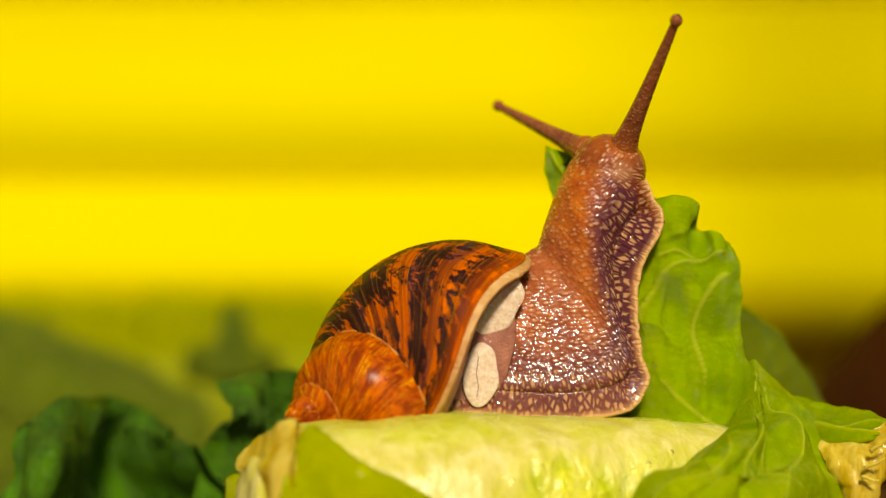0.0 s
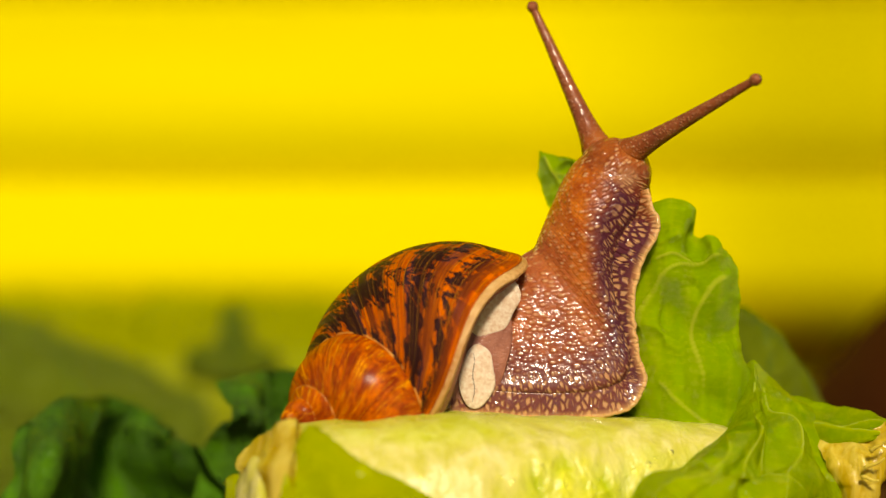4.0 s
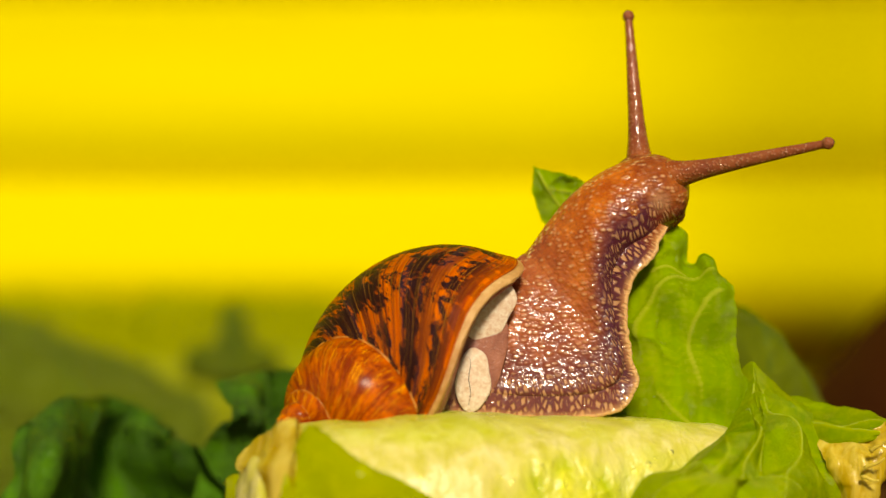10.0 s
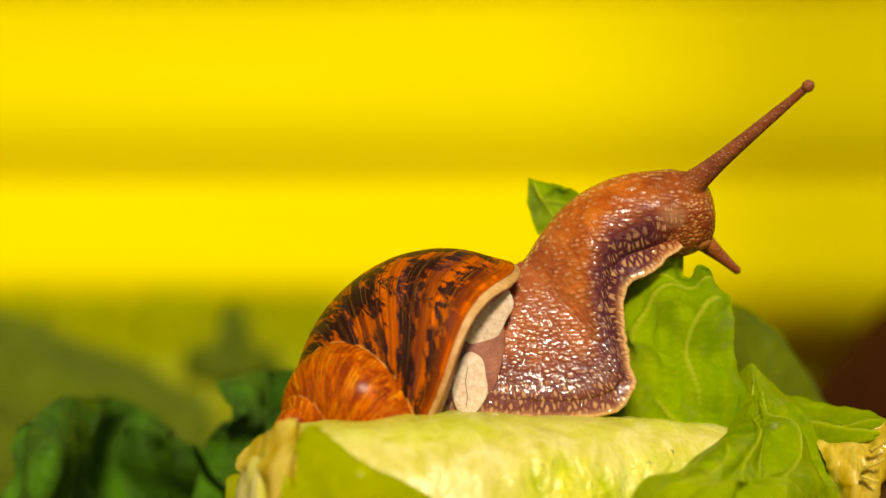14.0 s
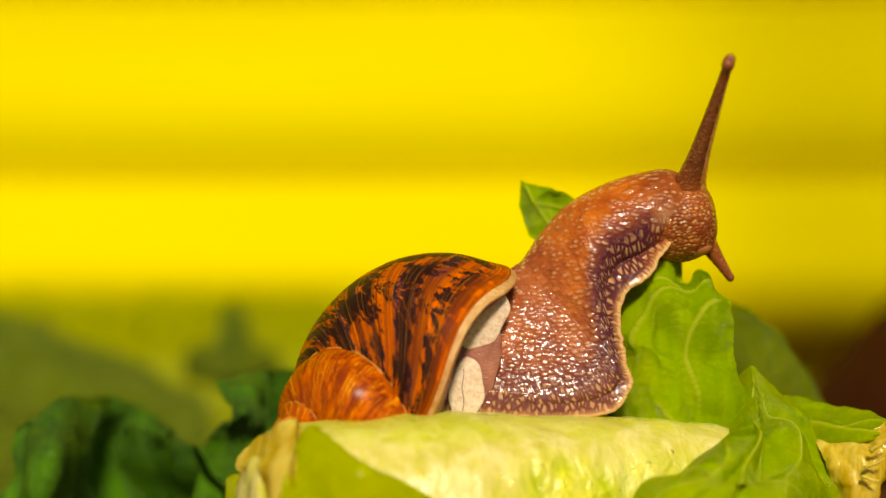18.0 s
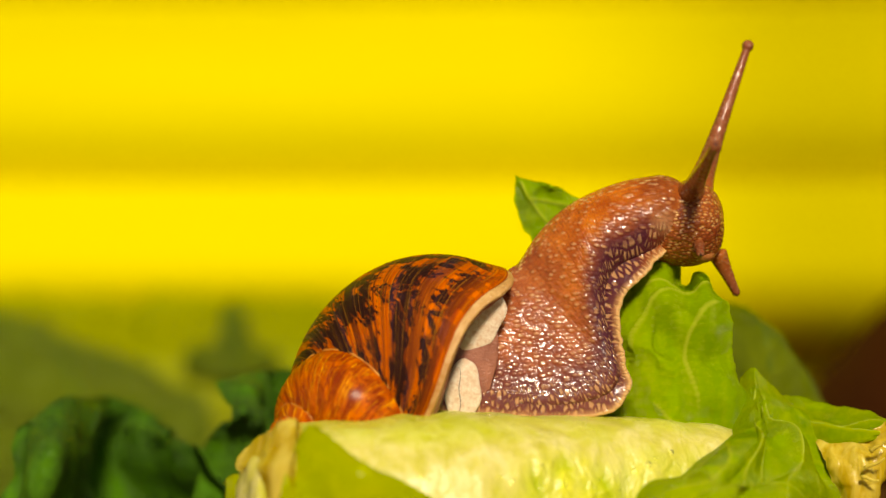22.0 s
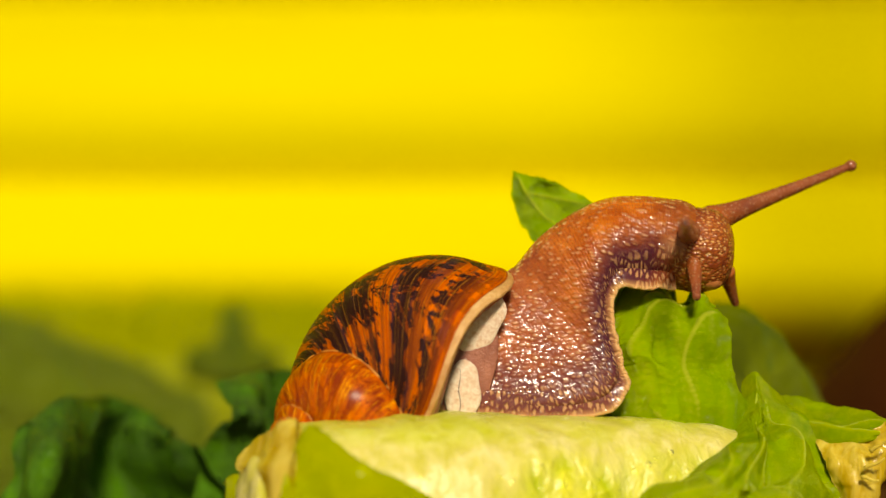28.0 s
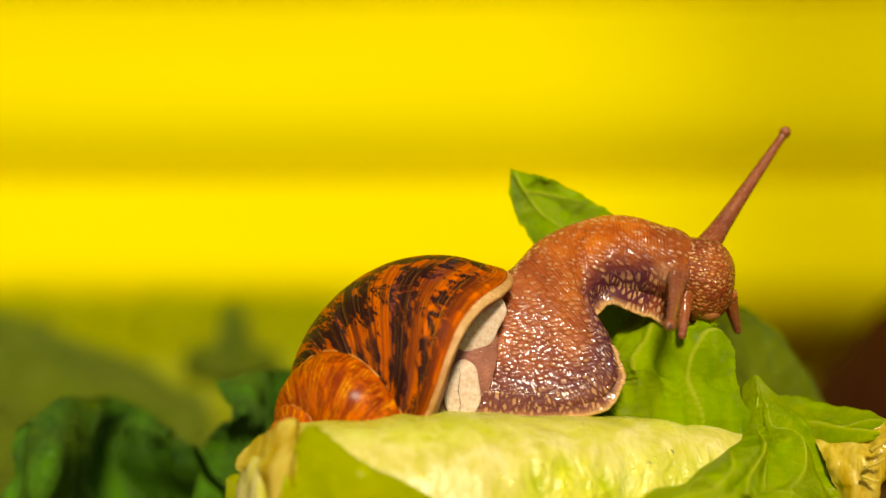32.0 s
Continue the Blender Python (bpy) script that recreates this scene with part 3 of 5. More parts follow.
def outline(t):
    """Back and rim points, ten each, at time t (plan units)."""
    b = timed([(k, *BACK[k]) for k in STANCES], t).reshape(-1, 2)
    s = timed([(k, *SOLE[k]) for k in STANCES], t).reshape(-1, 2)
    d = timed(SHELL_SHIFT, t)
    root_b = np.array([872, 490]) + d * 0.7
    root_s = np.array([762, 726]) + d * np.array([0.5, 0.0])
    back = [root_b + (b[0] - root_b) * f for f in (0, 0.3, 0.55, 0.8)] + list(b)
    tip = s[0]
    low = np.array([0, 738 - 0.5 * (726 + tip[1])])
    sole = [root_s, root_s * 0.68 + tip * 0.32 + low * 0.75, root_s * 0.36 + tip * 0.64 + low * 1.3, root_s * 0.10 + tip * 0.90 + low * 1.25] + list(s)
    return np.array(back), np.array(sole)


HALF = [7.4, 8.0, 8.2, 8.2, 7.9, 7.2, 6.5, 6.0, 5.5, 5.0]   # half widths of the body in millimetres
RIM = [8.2, 8.3, 8.3, 8.1, 7.4, 6.8, 6.4, 6.1, 5.6, 4.4]    # half widths of the foot's rim
SKIRT = [7.8, 7.9, 7.9, 7.4, 5.7, 4.4, 3.7, 3.3, 3.0, 2.4]      # half widths where the rim's skin meets the flank
REACH_IN = [3.2, 3.2, 3.3, 4.2, 5.8, 6.0, 6.0, 5.6, 4.4, 2.2]   # how far the rim's skin runs up the flank


def along(values, s):
    return float(glide(np.array(values)[:, None], s)[0])


def width_table():
    """Width of the trunk at 91 places: never past the rim at any time."""
    out = []
    for k in range(91):
        ws = []
        for t in STANCES:
            back, sole = outline(t)
            ws.append(np.linalg.norm(glide(sole, k / 10) - glide(back, k / 10)))
        out.append(max(min(ws) * 0.95, 0.74 * max(ws)))
    return np.convolve(np.pad(out, 4, mode="edge"), np.ones(9) / 9, "valid")


WIDTH = width_table()


def flank(p, h, s):
    """Half depth across the body: the neck is round, the trunk slopes outwards to the spreading foot."""
    e = float(np.interp(s, (5, 9), (1.4, 1.1)))
    neck = max(0.0, 1 - abs(2 * p ** e - 1) ** 2.2) ** (1 / 2.2)
    k = min(1.0, p / 0.35)
    trunk = 0.47 * math.sqrt(k * (2 - k)) + 0.53 * min(1.0, p / 0.90)
    trunk *= math.sqrt(1 - 0.75 * (max(0.0, p - 0.92) / 0.08) ** 2)
    f = float(np.interp(s, (4.0, 6.2), (1, 0)))
    if p > 0.999:
        return 0.0
    return h * (trunk * f + neck * (1 - f))


def body_ring(s, shrink, back, sole, sides):
    d, v = glide(back, s), glide(sole, s)
    way = (v - d) / np.linalg.norm(v - d)
    w = float(np.interp(s * 10, np.arange(91), WIDTH))
    h = along(HALF, s)
    ring, zone = [], []
    for j in range(sides):
        a = 2 * math.pi * j / sides
        p = (1 - math.cos(a)) / 2
        y = flank(p, h, s) * (-1 if a < math.pi else 1)
        c = plan(*(d + way * w * (0.5 + (p - 0.5) * shrink)))
        wart = 1 + 0.006 * noise.noise(Vector((s * 9, p * 14, 1.0 if a < math.pi else 7.0)))
        ring.append(Vector((c.x, y * shrink * wart * MM, c.z)))
        zone.append((s, ((1 - p) * w * U + 1.7), p * w * U))
    return ring, zone


def rim_run(sole):
    """Length along the foot's rim in millimetres at 361 even places."""
    pts = np.array([glide(sole, LAST * k / 360) for k in range(361)])
    return np.concatenate([[0], np.cumsum(np.linalg.norm(np.diff(pts, axis=0), axis=1))]) * U


REST_RUN = rim_run(outline(REST_TIME)[1])


def run_at(s):
    return float(np.interp(s, np.linspace(0, LAST, 361), REST_RUN))


def body_piece(s0, s1, name, mat):
    back, sole = outline(REST_TIME)
    lap, sides = 0.07, 96
    verts, zones, frills = [], [], []
    last = s1 > LAST - 0.01
    places = [s0 - lap, s0 - 0.65 * lap, s0 - 0.3 * lap] + [s0 + (s1 - s0) * k / 4 for k in range(5)] + [s1 + 0.3 * lap, s1 + 0.65 * lap, s1 + lap]
    steps = len(places)
    for i in range(steps + (9 if last else 0)):
        if i >= steps:
            # rounded end inside the head
            f = (i - steps + 1) / 9.2
            ring, zone = body_ring(LAST, math.sqrt(1 - f * f), back, sole, sides)
            down = plan(*sole[9]) - plan(*back[9])
            way = Vector((-down.z, 0, down.x)).normalized() * 4.6 * f * MM
            verts += [v + way for v in ring]
            zones += [(z[0], z[1] + 7 * f, z[2] + 2 * f) for z in zone]
            frills += [(REST_RUN[-1] + 4 * f, z[1] + 7 * f, 0) for z in zone]
            continue
        s = places[i]
        if last:
            s = min(s, LAST) - 0.0005 * (steps - i)
        over = max(0.0, s0 - s, 0.0 if last else s - s1) / lap
        ring, zone = body_ring(min(max(s, 0), LAST), 1 - 0.014 * max(0.0, (over - 0.3) / 0.7) ** 1.6, back, sole, sides)
        verts += ring
        zones += zone
        frills += [(run_at(s), z[1], 0) for z in zone]
    steps = len(verts) // sides
    faces = quads(steps, sides, True)
    faces.append(tuple(range(sides))[::-1])
    faces.append(tuple((steps - 1) * sides + j for j in range(sides)))
    pivot = back_place(REST_TIME, (s0 + s1) / 2)[0]
    ob = piece(name, [v - FOOT for v in verts], faces, mat, snail, "", pivot - FOOT)
    store(ob.data, "rest", [v / MM for v in verts])
    store(ob.data, "zone", zones)
    store(ob.data, "frill", frills)
    return ob


def back_place(t, s):
    """The back at s and the direction from there to the rim, at time t."""
    back, sole = outline(t)
    d, v = plan(*glide(back, s)), plan(*glide(sole, s))
    return d, math.atan2((v - d).z, (v - d).x)


def rim_place(t, s):
    """The near rim of the foot at s and the direction in which it runs, at time t."""
    sole = outline(t)[1]
    h = along(RIM, s)
    a, b = plan(*glide(sole, max(0, s - 0.12)), -h), plan(*glide(sole, min(LAST, s + 0.12)), -h)
    c = plan(*glide(sole, s), -h)
    return Vector((c.x, 0, c.z)), math.atan2((b - a).z, (b - a).x)


def rim_piece(s0, s1):
    """A short length of the foot's spreading edge: skin from the flank to a frilled rim, and the sole beneath."""
    mid = (s0 + s1) / 2
    r0, r1, rm = run_at(s0), run_at(s1), run_at(mid)
    lap = 0.55
    runs = [r0 - lap, r0 - 0.5 * lap, r0, rm, r1, r1 + 0.5 * lap, r1 + lap]
    verts, zones, frills, rests = [], [], [], []
    for run in runs:
        s = float(np.interp(run, REST_RUN, np.linspace(0, LAST, 361)))
        hr, reach = along(RIM, s), along(REACH_IN, s)
        yi = along(SKIRT, s)
        over = max(0.0, r0 - run, run - r1) / lap
        tuck = 0.09 * max(0.0, over - 0.3)
        lobe = 0.30 * noise.noise(Vector((run * 0.42, 2, 0))) + 0.20 * noise.noise(Vector((run * 1.1, 5, 0)))
        prof = []
        for k in range(15):
            q = k / 14
            prof.append((reach * (1 - q), yi + (hr - yi) * (0.5 * q + 0.5 * math.sin(q * math.pi / 2)) - tuck))
        prof += [(-0.16, hr - 0.22 - tuck), (-0.08, hr - 0.6 - tuck), (0.25, hr - 1.3), (0.55, 0.5 * hr)]
        full = [(r, -y) for r, y in prof] + [(0.6, 0.0)] + [(r, y) for r, y in reversed(prof)]
        for r, y in full:
            near = math.exp(-(r / 1.6) ** 2)
            rr = r - lobe * near + tuck * 0.6
            verts.append(Vector((run - rm, y * (1 + 0.012 * near * noise.noise(Vector((run * 0.9, 9, 0)))), rr)) * MM)
            zones.append((s, max(0.0, r), 20.0))
            frills.append((run, r, 0))
            rests.append((run, y, r + 30.0))
    n = len(full)
    faces = quads(len(runs), n, True) + [tuple(range(n))[::-1], tuple((len(runs) - 1) * n + j for j in range(n))]
    ob = piece("foot_fringe", verts, [f[::-1] for f in faces], M_SKIN, snail, "pale frilled edge of the foot")
    store(ob.data, "rest", rests)
    store(ob.data, "zone", zones)
    store(ob.data, "frill", frills)
    return ob


COUNT = 84
SECTIONS = []
for i in range(COUNT):
    lo, hi = LAST * i / COUNT, LAST * (i + 1) / COUNT
    kind = "foot_section" if hi <= 4.01 else "neck_section"
    SECTIONS.append(((lo + hi) / 2, body_piece(lo, hi, kind, M_SKIN)))
RIM_COUNT = 110
FRINGE = []
for i in range(RIM_COUNT):
    lo, hi = (float(np.interp(REST_RUN[-1] * (i + k) / RIM_COUNT, REST_RUN, np.linspace(0, LAST, 361))) for k in (0, 1))
    FRINGE.append(((lo + hi) / 2, rim_piece(lo, hi)))


def rest_attributes(ob, scale=1.0):
    co = np.empty(len(ob.data.vertices) * 3, np.float32)
    ob.data.vertices.foreach_get("co", co)
    store(ob.data, "rest", co.reshape(-1, 3) / MM * scale)
    store(ob.data, "zone", np.tile((7.5, 9.0, 5.0), (len(ob.data.vertices), 1)))


def head_part():
    """Blunt head with a hanging muzzle and a mouth; local x forwards, z up."""
    verts = []
    rings, sides = 40, 64
    for i in range(rings):
        b = math.pi * i / (rings - 1)
        for j in range(sides):
            a = 2 * math.pi * j / sides
            x, y, z = math.sin(b) * math.cos(a), math.sin(b) * math.sin(a), math.cos(b)
            fat = (abs(x) ** 2.3 + abs(y) ** 2.3 + abs(z) ** 2.3) ** (-1 / 2.3) if x > 0 else 1.0
            x, y, z = x * fat, y * fat, z * fat
            up = max(0, z)
            px = (4.5 if x > 0 else 9.0) * x * (1.0 - 0.05 * up) + 0.5 * max(0, -z) * max(0, x)
            py = 5.0 * y * (1.0 - 0.12 * max(0, -z)) * (1 - 0.08 * up)
            pz = (5.4 if z > 0 else 5.8) * z - 0.35 * up ** 2 * math.exp(-(y / 0.35) ** 2)
            if z < -0.72 and x > 0:
                px -= 0.5 * (-z - 0.72) / 0.28
            verts.append(Vector((px, py, pz)) * MM)
    ob = piece("head", verts, quads(rings, sides, True), M_FACE, snail, "brown warty head with a blunt muzzle")
    rest_attributes(ob)
    # mouth lobes
    for y in (-1.5, 1.5):
        lobe = []
        for i in range(14):
            b = math.pi * i / 13
            for j in range(20):
                a = 2 * math.pi * j / 20
                lobe.append(Vector((1.7 + 1.7 * math.sin(b) * math.cos(a), y + 1.6 * math.sin(b) * math.sin(a), -4.15 + 1.1 * math.cos(b))) * MM)
        m = piece("mouth_lobe", lobe, quads(14, 20, True), M_MOUTH, ob, "soft brown lip beside the mouth")
        rest_attributes(m)
    return ob


HEAD = head_part()


def stalk_part(name, length, r0, r1, knob, label, spread):
    """An eye stalk along local z from its root, with a knob and a dark eye."""
    path, radii = [], []
    n = 34
    for i in range(n):
        f = i / (n - 1)
        z = (-0.09 + 1.07 * f) * length
        path.append(Vector((0, 0, z)) * MM)
        flare = math.exp(-max(0.0, z) / 2.4)
        g = max(0.0, z / length)
        radii.append(math.sqrt(max(0.06, 1 - (min(0.0, z) / (0.092 * length)) ** 2)) * (r0 * (1 - g) ** 1.1 + r1 * (1 - (1 - g) ** 1.1) + flare * r0 * spread) * MM)
    v, f = sweep(path, radii, 24)
    ob = piece(name, v, f, M_STALK, snail, label)
    rest_attributes(ob)
    ball = []
    for i in range(14):
        b = math.pi * i / 13
        for j in range(20):
            a = 2 * math.pi * j / 20
            ball.append(Vector((knob * math.sin(b) * math.cos(a), knob * math.sin(b) * math.sin(a), length - 0.5 * knob + 1.05 * knob * math.cos(b))) * MM)
    k = piece("knob", ball, quads(14, 20, True), M_STALK, ob)
    rest_attributes(k)
    eye = []
    for i in range(10):
        b = math.pi * i / 9
        for j in range(14):
            a = 2 * math.pi * j / 14
            eye.append(Vector((0.5 * knob * math.sin(b) * math.cos(a), 0.5 * knob * math.sin(b) * math.sin(a), length + 0.12 * knob + 0.5 * knob * math.cos(b))) * MM)
    piece("eye", eye, quads(10, 14, True), M_EYE, ob, "small dark eye")
    return ob


STALK = 288 * U
FAR_STALK = stalk_part("eye_stalk", STALK, 1.30, 0.50, 0.78, "long tapering brown eye stalk", 0.6)
NEAR_STALK = stalk_part("eye_stalk", STALK, 1.30, 0.50, 0.78, "long tapering brown eye stalk", 0.6)
FEELER = 80 * U
FAR_FEELER = stalk_part("feeler", FEELER, 0.95, 0.48, 0.55, "short brown lower feeler", 0.35)
NEAR_FEELER = stalk_part("feeler", FEELER, 0.95, 0.48, 0.55, "short brown lower feeler", 0.35)

# shell: a cone-wound tube that grows towards its mouth
COIL = dict(k=0.1134, pitch=2.8674, size=9.602, round_=0.9705, tall=1.5647, tilt=0.5461)
TURN = Matrix.Rotation(2.2259, 3, "Z") @ Matrix.Rotation(3.3969, 3, "Y") @ Matrix.Rotation(-1.4236, 3, "X")
APEX = Vector((-21.06, -16.4, -20.63 + AXIS)) * MM


def mouth_turn(phi):
    """Where the growth ends, round the mouth."""
    w = 0.5187 * math.cos(phi) - 1.5171 * math.sin(phi) + 0.0712 * math.cos(2 * phi) + 0.6066 * math.sin(2 * phi)
    return max(-0.7, w + 0.0542 * math.cos(3 * phi) - 0.1143 * math.sin(3 * phi) - 0.3039)


def coil_point(theta, phi, grow=1.0):
    c = COIL
    g = c["size"] * math.exp(-c["k"] * theta)
    u, v = c["round_"] * grow * math.cos(phi), c["round_"] * grow * c["tall"] * math.sin(phi)
    r = 1 + u * math.cos(c["tilt"]) - v * math.sin(c["tilt"])
    z = -c["pitch"] + u * math.sin(c["tilt"]) + v * math.cos(c["tilt"])
    p = TURN @ Vector((g * r * math.cos(theta), g * r * math.sin(theta), g * z - spire(theta)))
    return APEX + p * MM


def section(theta, phi):
    """Distance from the axis and height along it of a whorl's surface."""
    c = COIL
    g = c["size"] * math.exp(-c["k"] * theta)
    u, v = c["round_"] * math.cos(phi), c["round_"] * c["tall"] * math.sin(phi)
    return g * (1 + u * math.cos(c["tilt"]) - v * math.sin(c["tilt"])), g * (u * math.sin(c["tilt"]) + v * math.cos(c["tilt"]) - c["pitch"]) - spire(theta)


def inside(theta, point):
    c = COIL
    g = c["size"] * math.exp(-c["k"] * theta)
    x, z = point[0] / g - 1, (point[1] + spire(theta)) / g + c["pitch"]
    u, v = x * math.cos(c["tilt"]) + z * math.sin(c["tilt"]), -x * math.sin(c["tilt"]) + z * math.cos(c["tilt"])
    return (u / c["round_"]) ** 2 + (v / (c["round_"] * c["tall"])) ** 2 < 1


def spire(theta):
    """The oldest whorls sit flatter than the growth law says."""
    f = min(1.0, max(0.0, (theta - 5.0) / 9.0))
    return 2.3 * f * f * (3 - 2 * f)


def shell_part():
    verts, grow = [], []
    n, sides = 420, 84
    end = 9.2 * math.pi
    for i in range(n):
        f = i / (n - 1)
        for j in range(sides):
            ph = 2 * math.pi * j / sides
            th = mouth_turn(ph) * (1 - f) + end * f
            g = COIL["size"] * math.exp(-COIL["k"] * th)
            arc = COIL["size"] * (1 - math.exp(-COIL["k"] * end * f)) / COIL["k"] * 1.9
            ribs = 1 + 0.005 * noise.noise(Vector((arc * 1.3, 0, 0))) + 0.003 * noise.noise(Vector((arc * 4.0, 3, 0)))
            ribs *= 1 + 0.035 * math.exp(-(end * f / 0.10) ** 2)
            verts.append(coil_point(th, ph, ribs) - FOOT)
            grow.append((arc, abs(ph - math.pi) * g * 1.3, end * f / (2 * math.pi)))
    pivot = plan(720, 600) - FOOT
    ob = piece("shell", verts, quads(n, sides, True), M_SHELL, snail, "glossy orange shell with dark blotches and growth lines", pivot)
    store(ob.data, "grow", grow)
    # pale seam between the whorls
    seam = []
    for k in range(200):
        th = -0.3 + 4.6 * math.pi * k / 199
        best = None
        for q in range(-40, 80):
            ph = 2 * math.pi * q / 160
            old = section(th + 2 * math.pi, ph)
            if old[0] > 0.7 * COIL["size"] * math.exp(-COIL["k"] * th) and inside(th, old) and (best is None or old[1] > best[1]):
                best = old
        if best is None:
            continue
        q = TURN @ Vector((best[0] * math.cos(th), best[0] * math.sin(th), best[1]))
        seam.append(APEX + q * 1.004 * MM - FOOT - pivot + Vector((0, 0, 0.10 * MM * noise.noise(Vector((k * 0.7, 0, 0))))))
    v, f = sweep(seam, [(0.20 + 0.10 * noise.noise(Vector((k * 0.6, 5, 0)))) * math.exp(-0.008 * k) * MM for k in range(len(seam))], 8)
    piece("seam", v, f, M_SEAM, ob, "pale yellowish seam between the whorls")
    # pale thickened lip round the mouth, and the mantle's fleshy collar within it
    for name, mat, label, course in (
            ("lip", M_LIP, "pale thickened rim of the shell's mouth", ((0.05, 0.985), (0.03, 1.008), (0.0, 1.024), (-0.04, 1.03), (-0.06, 1.018), (-0.065, 0.99), (-0.05, 0.96))),
            ("mantle_collar", M_COLLAR, "pinkish fleshy collar inside the shell's mouth", ((-0.01, 0.975), (-0.04, 0.975), (-0.06, 0.955), (-0.07, 0.92), (-0.06, 0.87), (-0.03, 0.83), (0.0, 0.80)))):
        ring = []
        for k in range(25):
            back, grow_ = glide(course, k / 24 * (len(course) - 1))
            for j in range(96):
                ph = 2 * math.pi * j / 96
                wob = 0.012 * noise.noise(Vector((j * 0.35, k * 0.3, 0))) + 0.006 * noise.noise(Vector((j * 1.1, k * 0.9, 4)))
                ring.append(coil_point(mouth_turn(ph) + back + wob, ph, grow_ + wob) - FOOT - pivot)
        piece(name, ring, quads(25, 96, True), mat, ob, label)
    return ob


SHELL = shell_part()


def mantle_lobe(x, y, depth, wide, high, tilt, name="mantle_lobe", mat=M_LOBE, label="cream mantle lobe at the shell's mouth"):
    verts = []
    for i in range(20):
        b = math.pi * i / 19
        for j in range(32):
            a = 2 * math.pi * j / 32
            p = Vector((wide * math.sin(b) * math.cos(a) * (1 + 0.12 * math.sin(3 * a + b)), 0.5 * math.sin(b) * math.sin(a), high * math.cos(b)))
            p += Vector((0.4, 0.12, 0.3)) * noise.noise(p * 0.4)
            verts.append(Matrix.Rotation(radians(tilt), 3, "Y") @ (p * MM) + plan(x, y, depth) - FOOT)
    return piece(name, verts, quads(20, 32, True), mat, snail, label, plan(x, y, depth) - FOOT)


LOBES = [(mantle_lobe(880, 546, -7.9, 2.2, 4.4, 38), 880, 546, -7.9), (mantle_lobe(849, 664, -8.6, 2.1, 4.0, 5), 849, 664, -8.6),
         (mantle_lobe(850, 632, -7.7, 3.6, 8.4, 16, "mantle_fold", M_COLLAR, "pinkish fold of flesh under the shell's lip"), 850, 632, -7.7)]


def lobe_crease_shade():
    """Thin dark cord down the lower mantle lobe: a crease's shade as colour."""
    pts = [Vector((-0.3 + 0.12 * math.sin(k * 0.9), -0.52 + 0.05 * abs(k - 6) / 6, 2.9 - 0.5 * k)) * MM for k in range(13)]
    v, f = sweep(pts, [0.055 * MM * math.sin(math.pi * (k + 1) / 14) for k in range(13)], 6)
    piece("crease", v, f, M_EYE, LOBES[1][0], "thin dark cord standing for the shade of a crease in the lobe")


lobe_crease_shade()


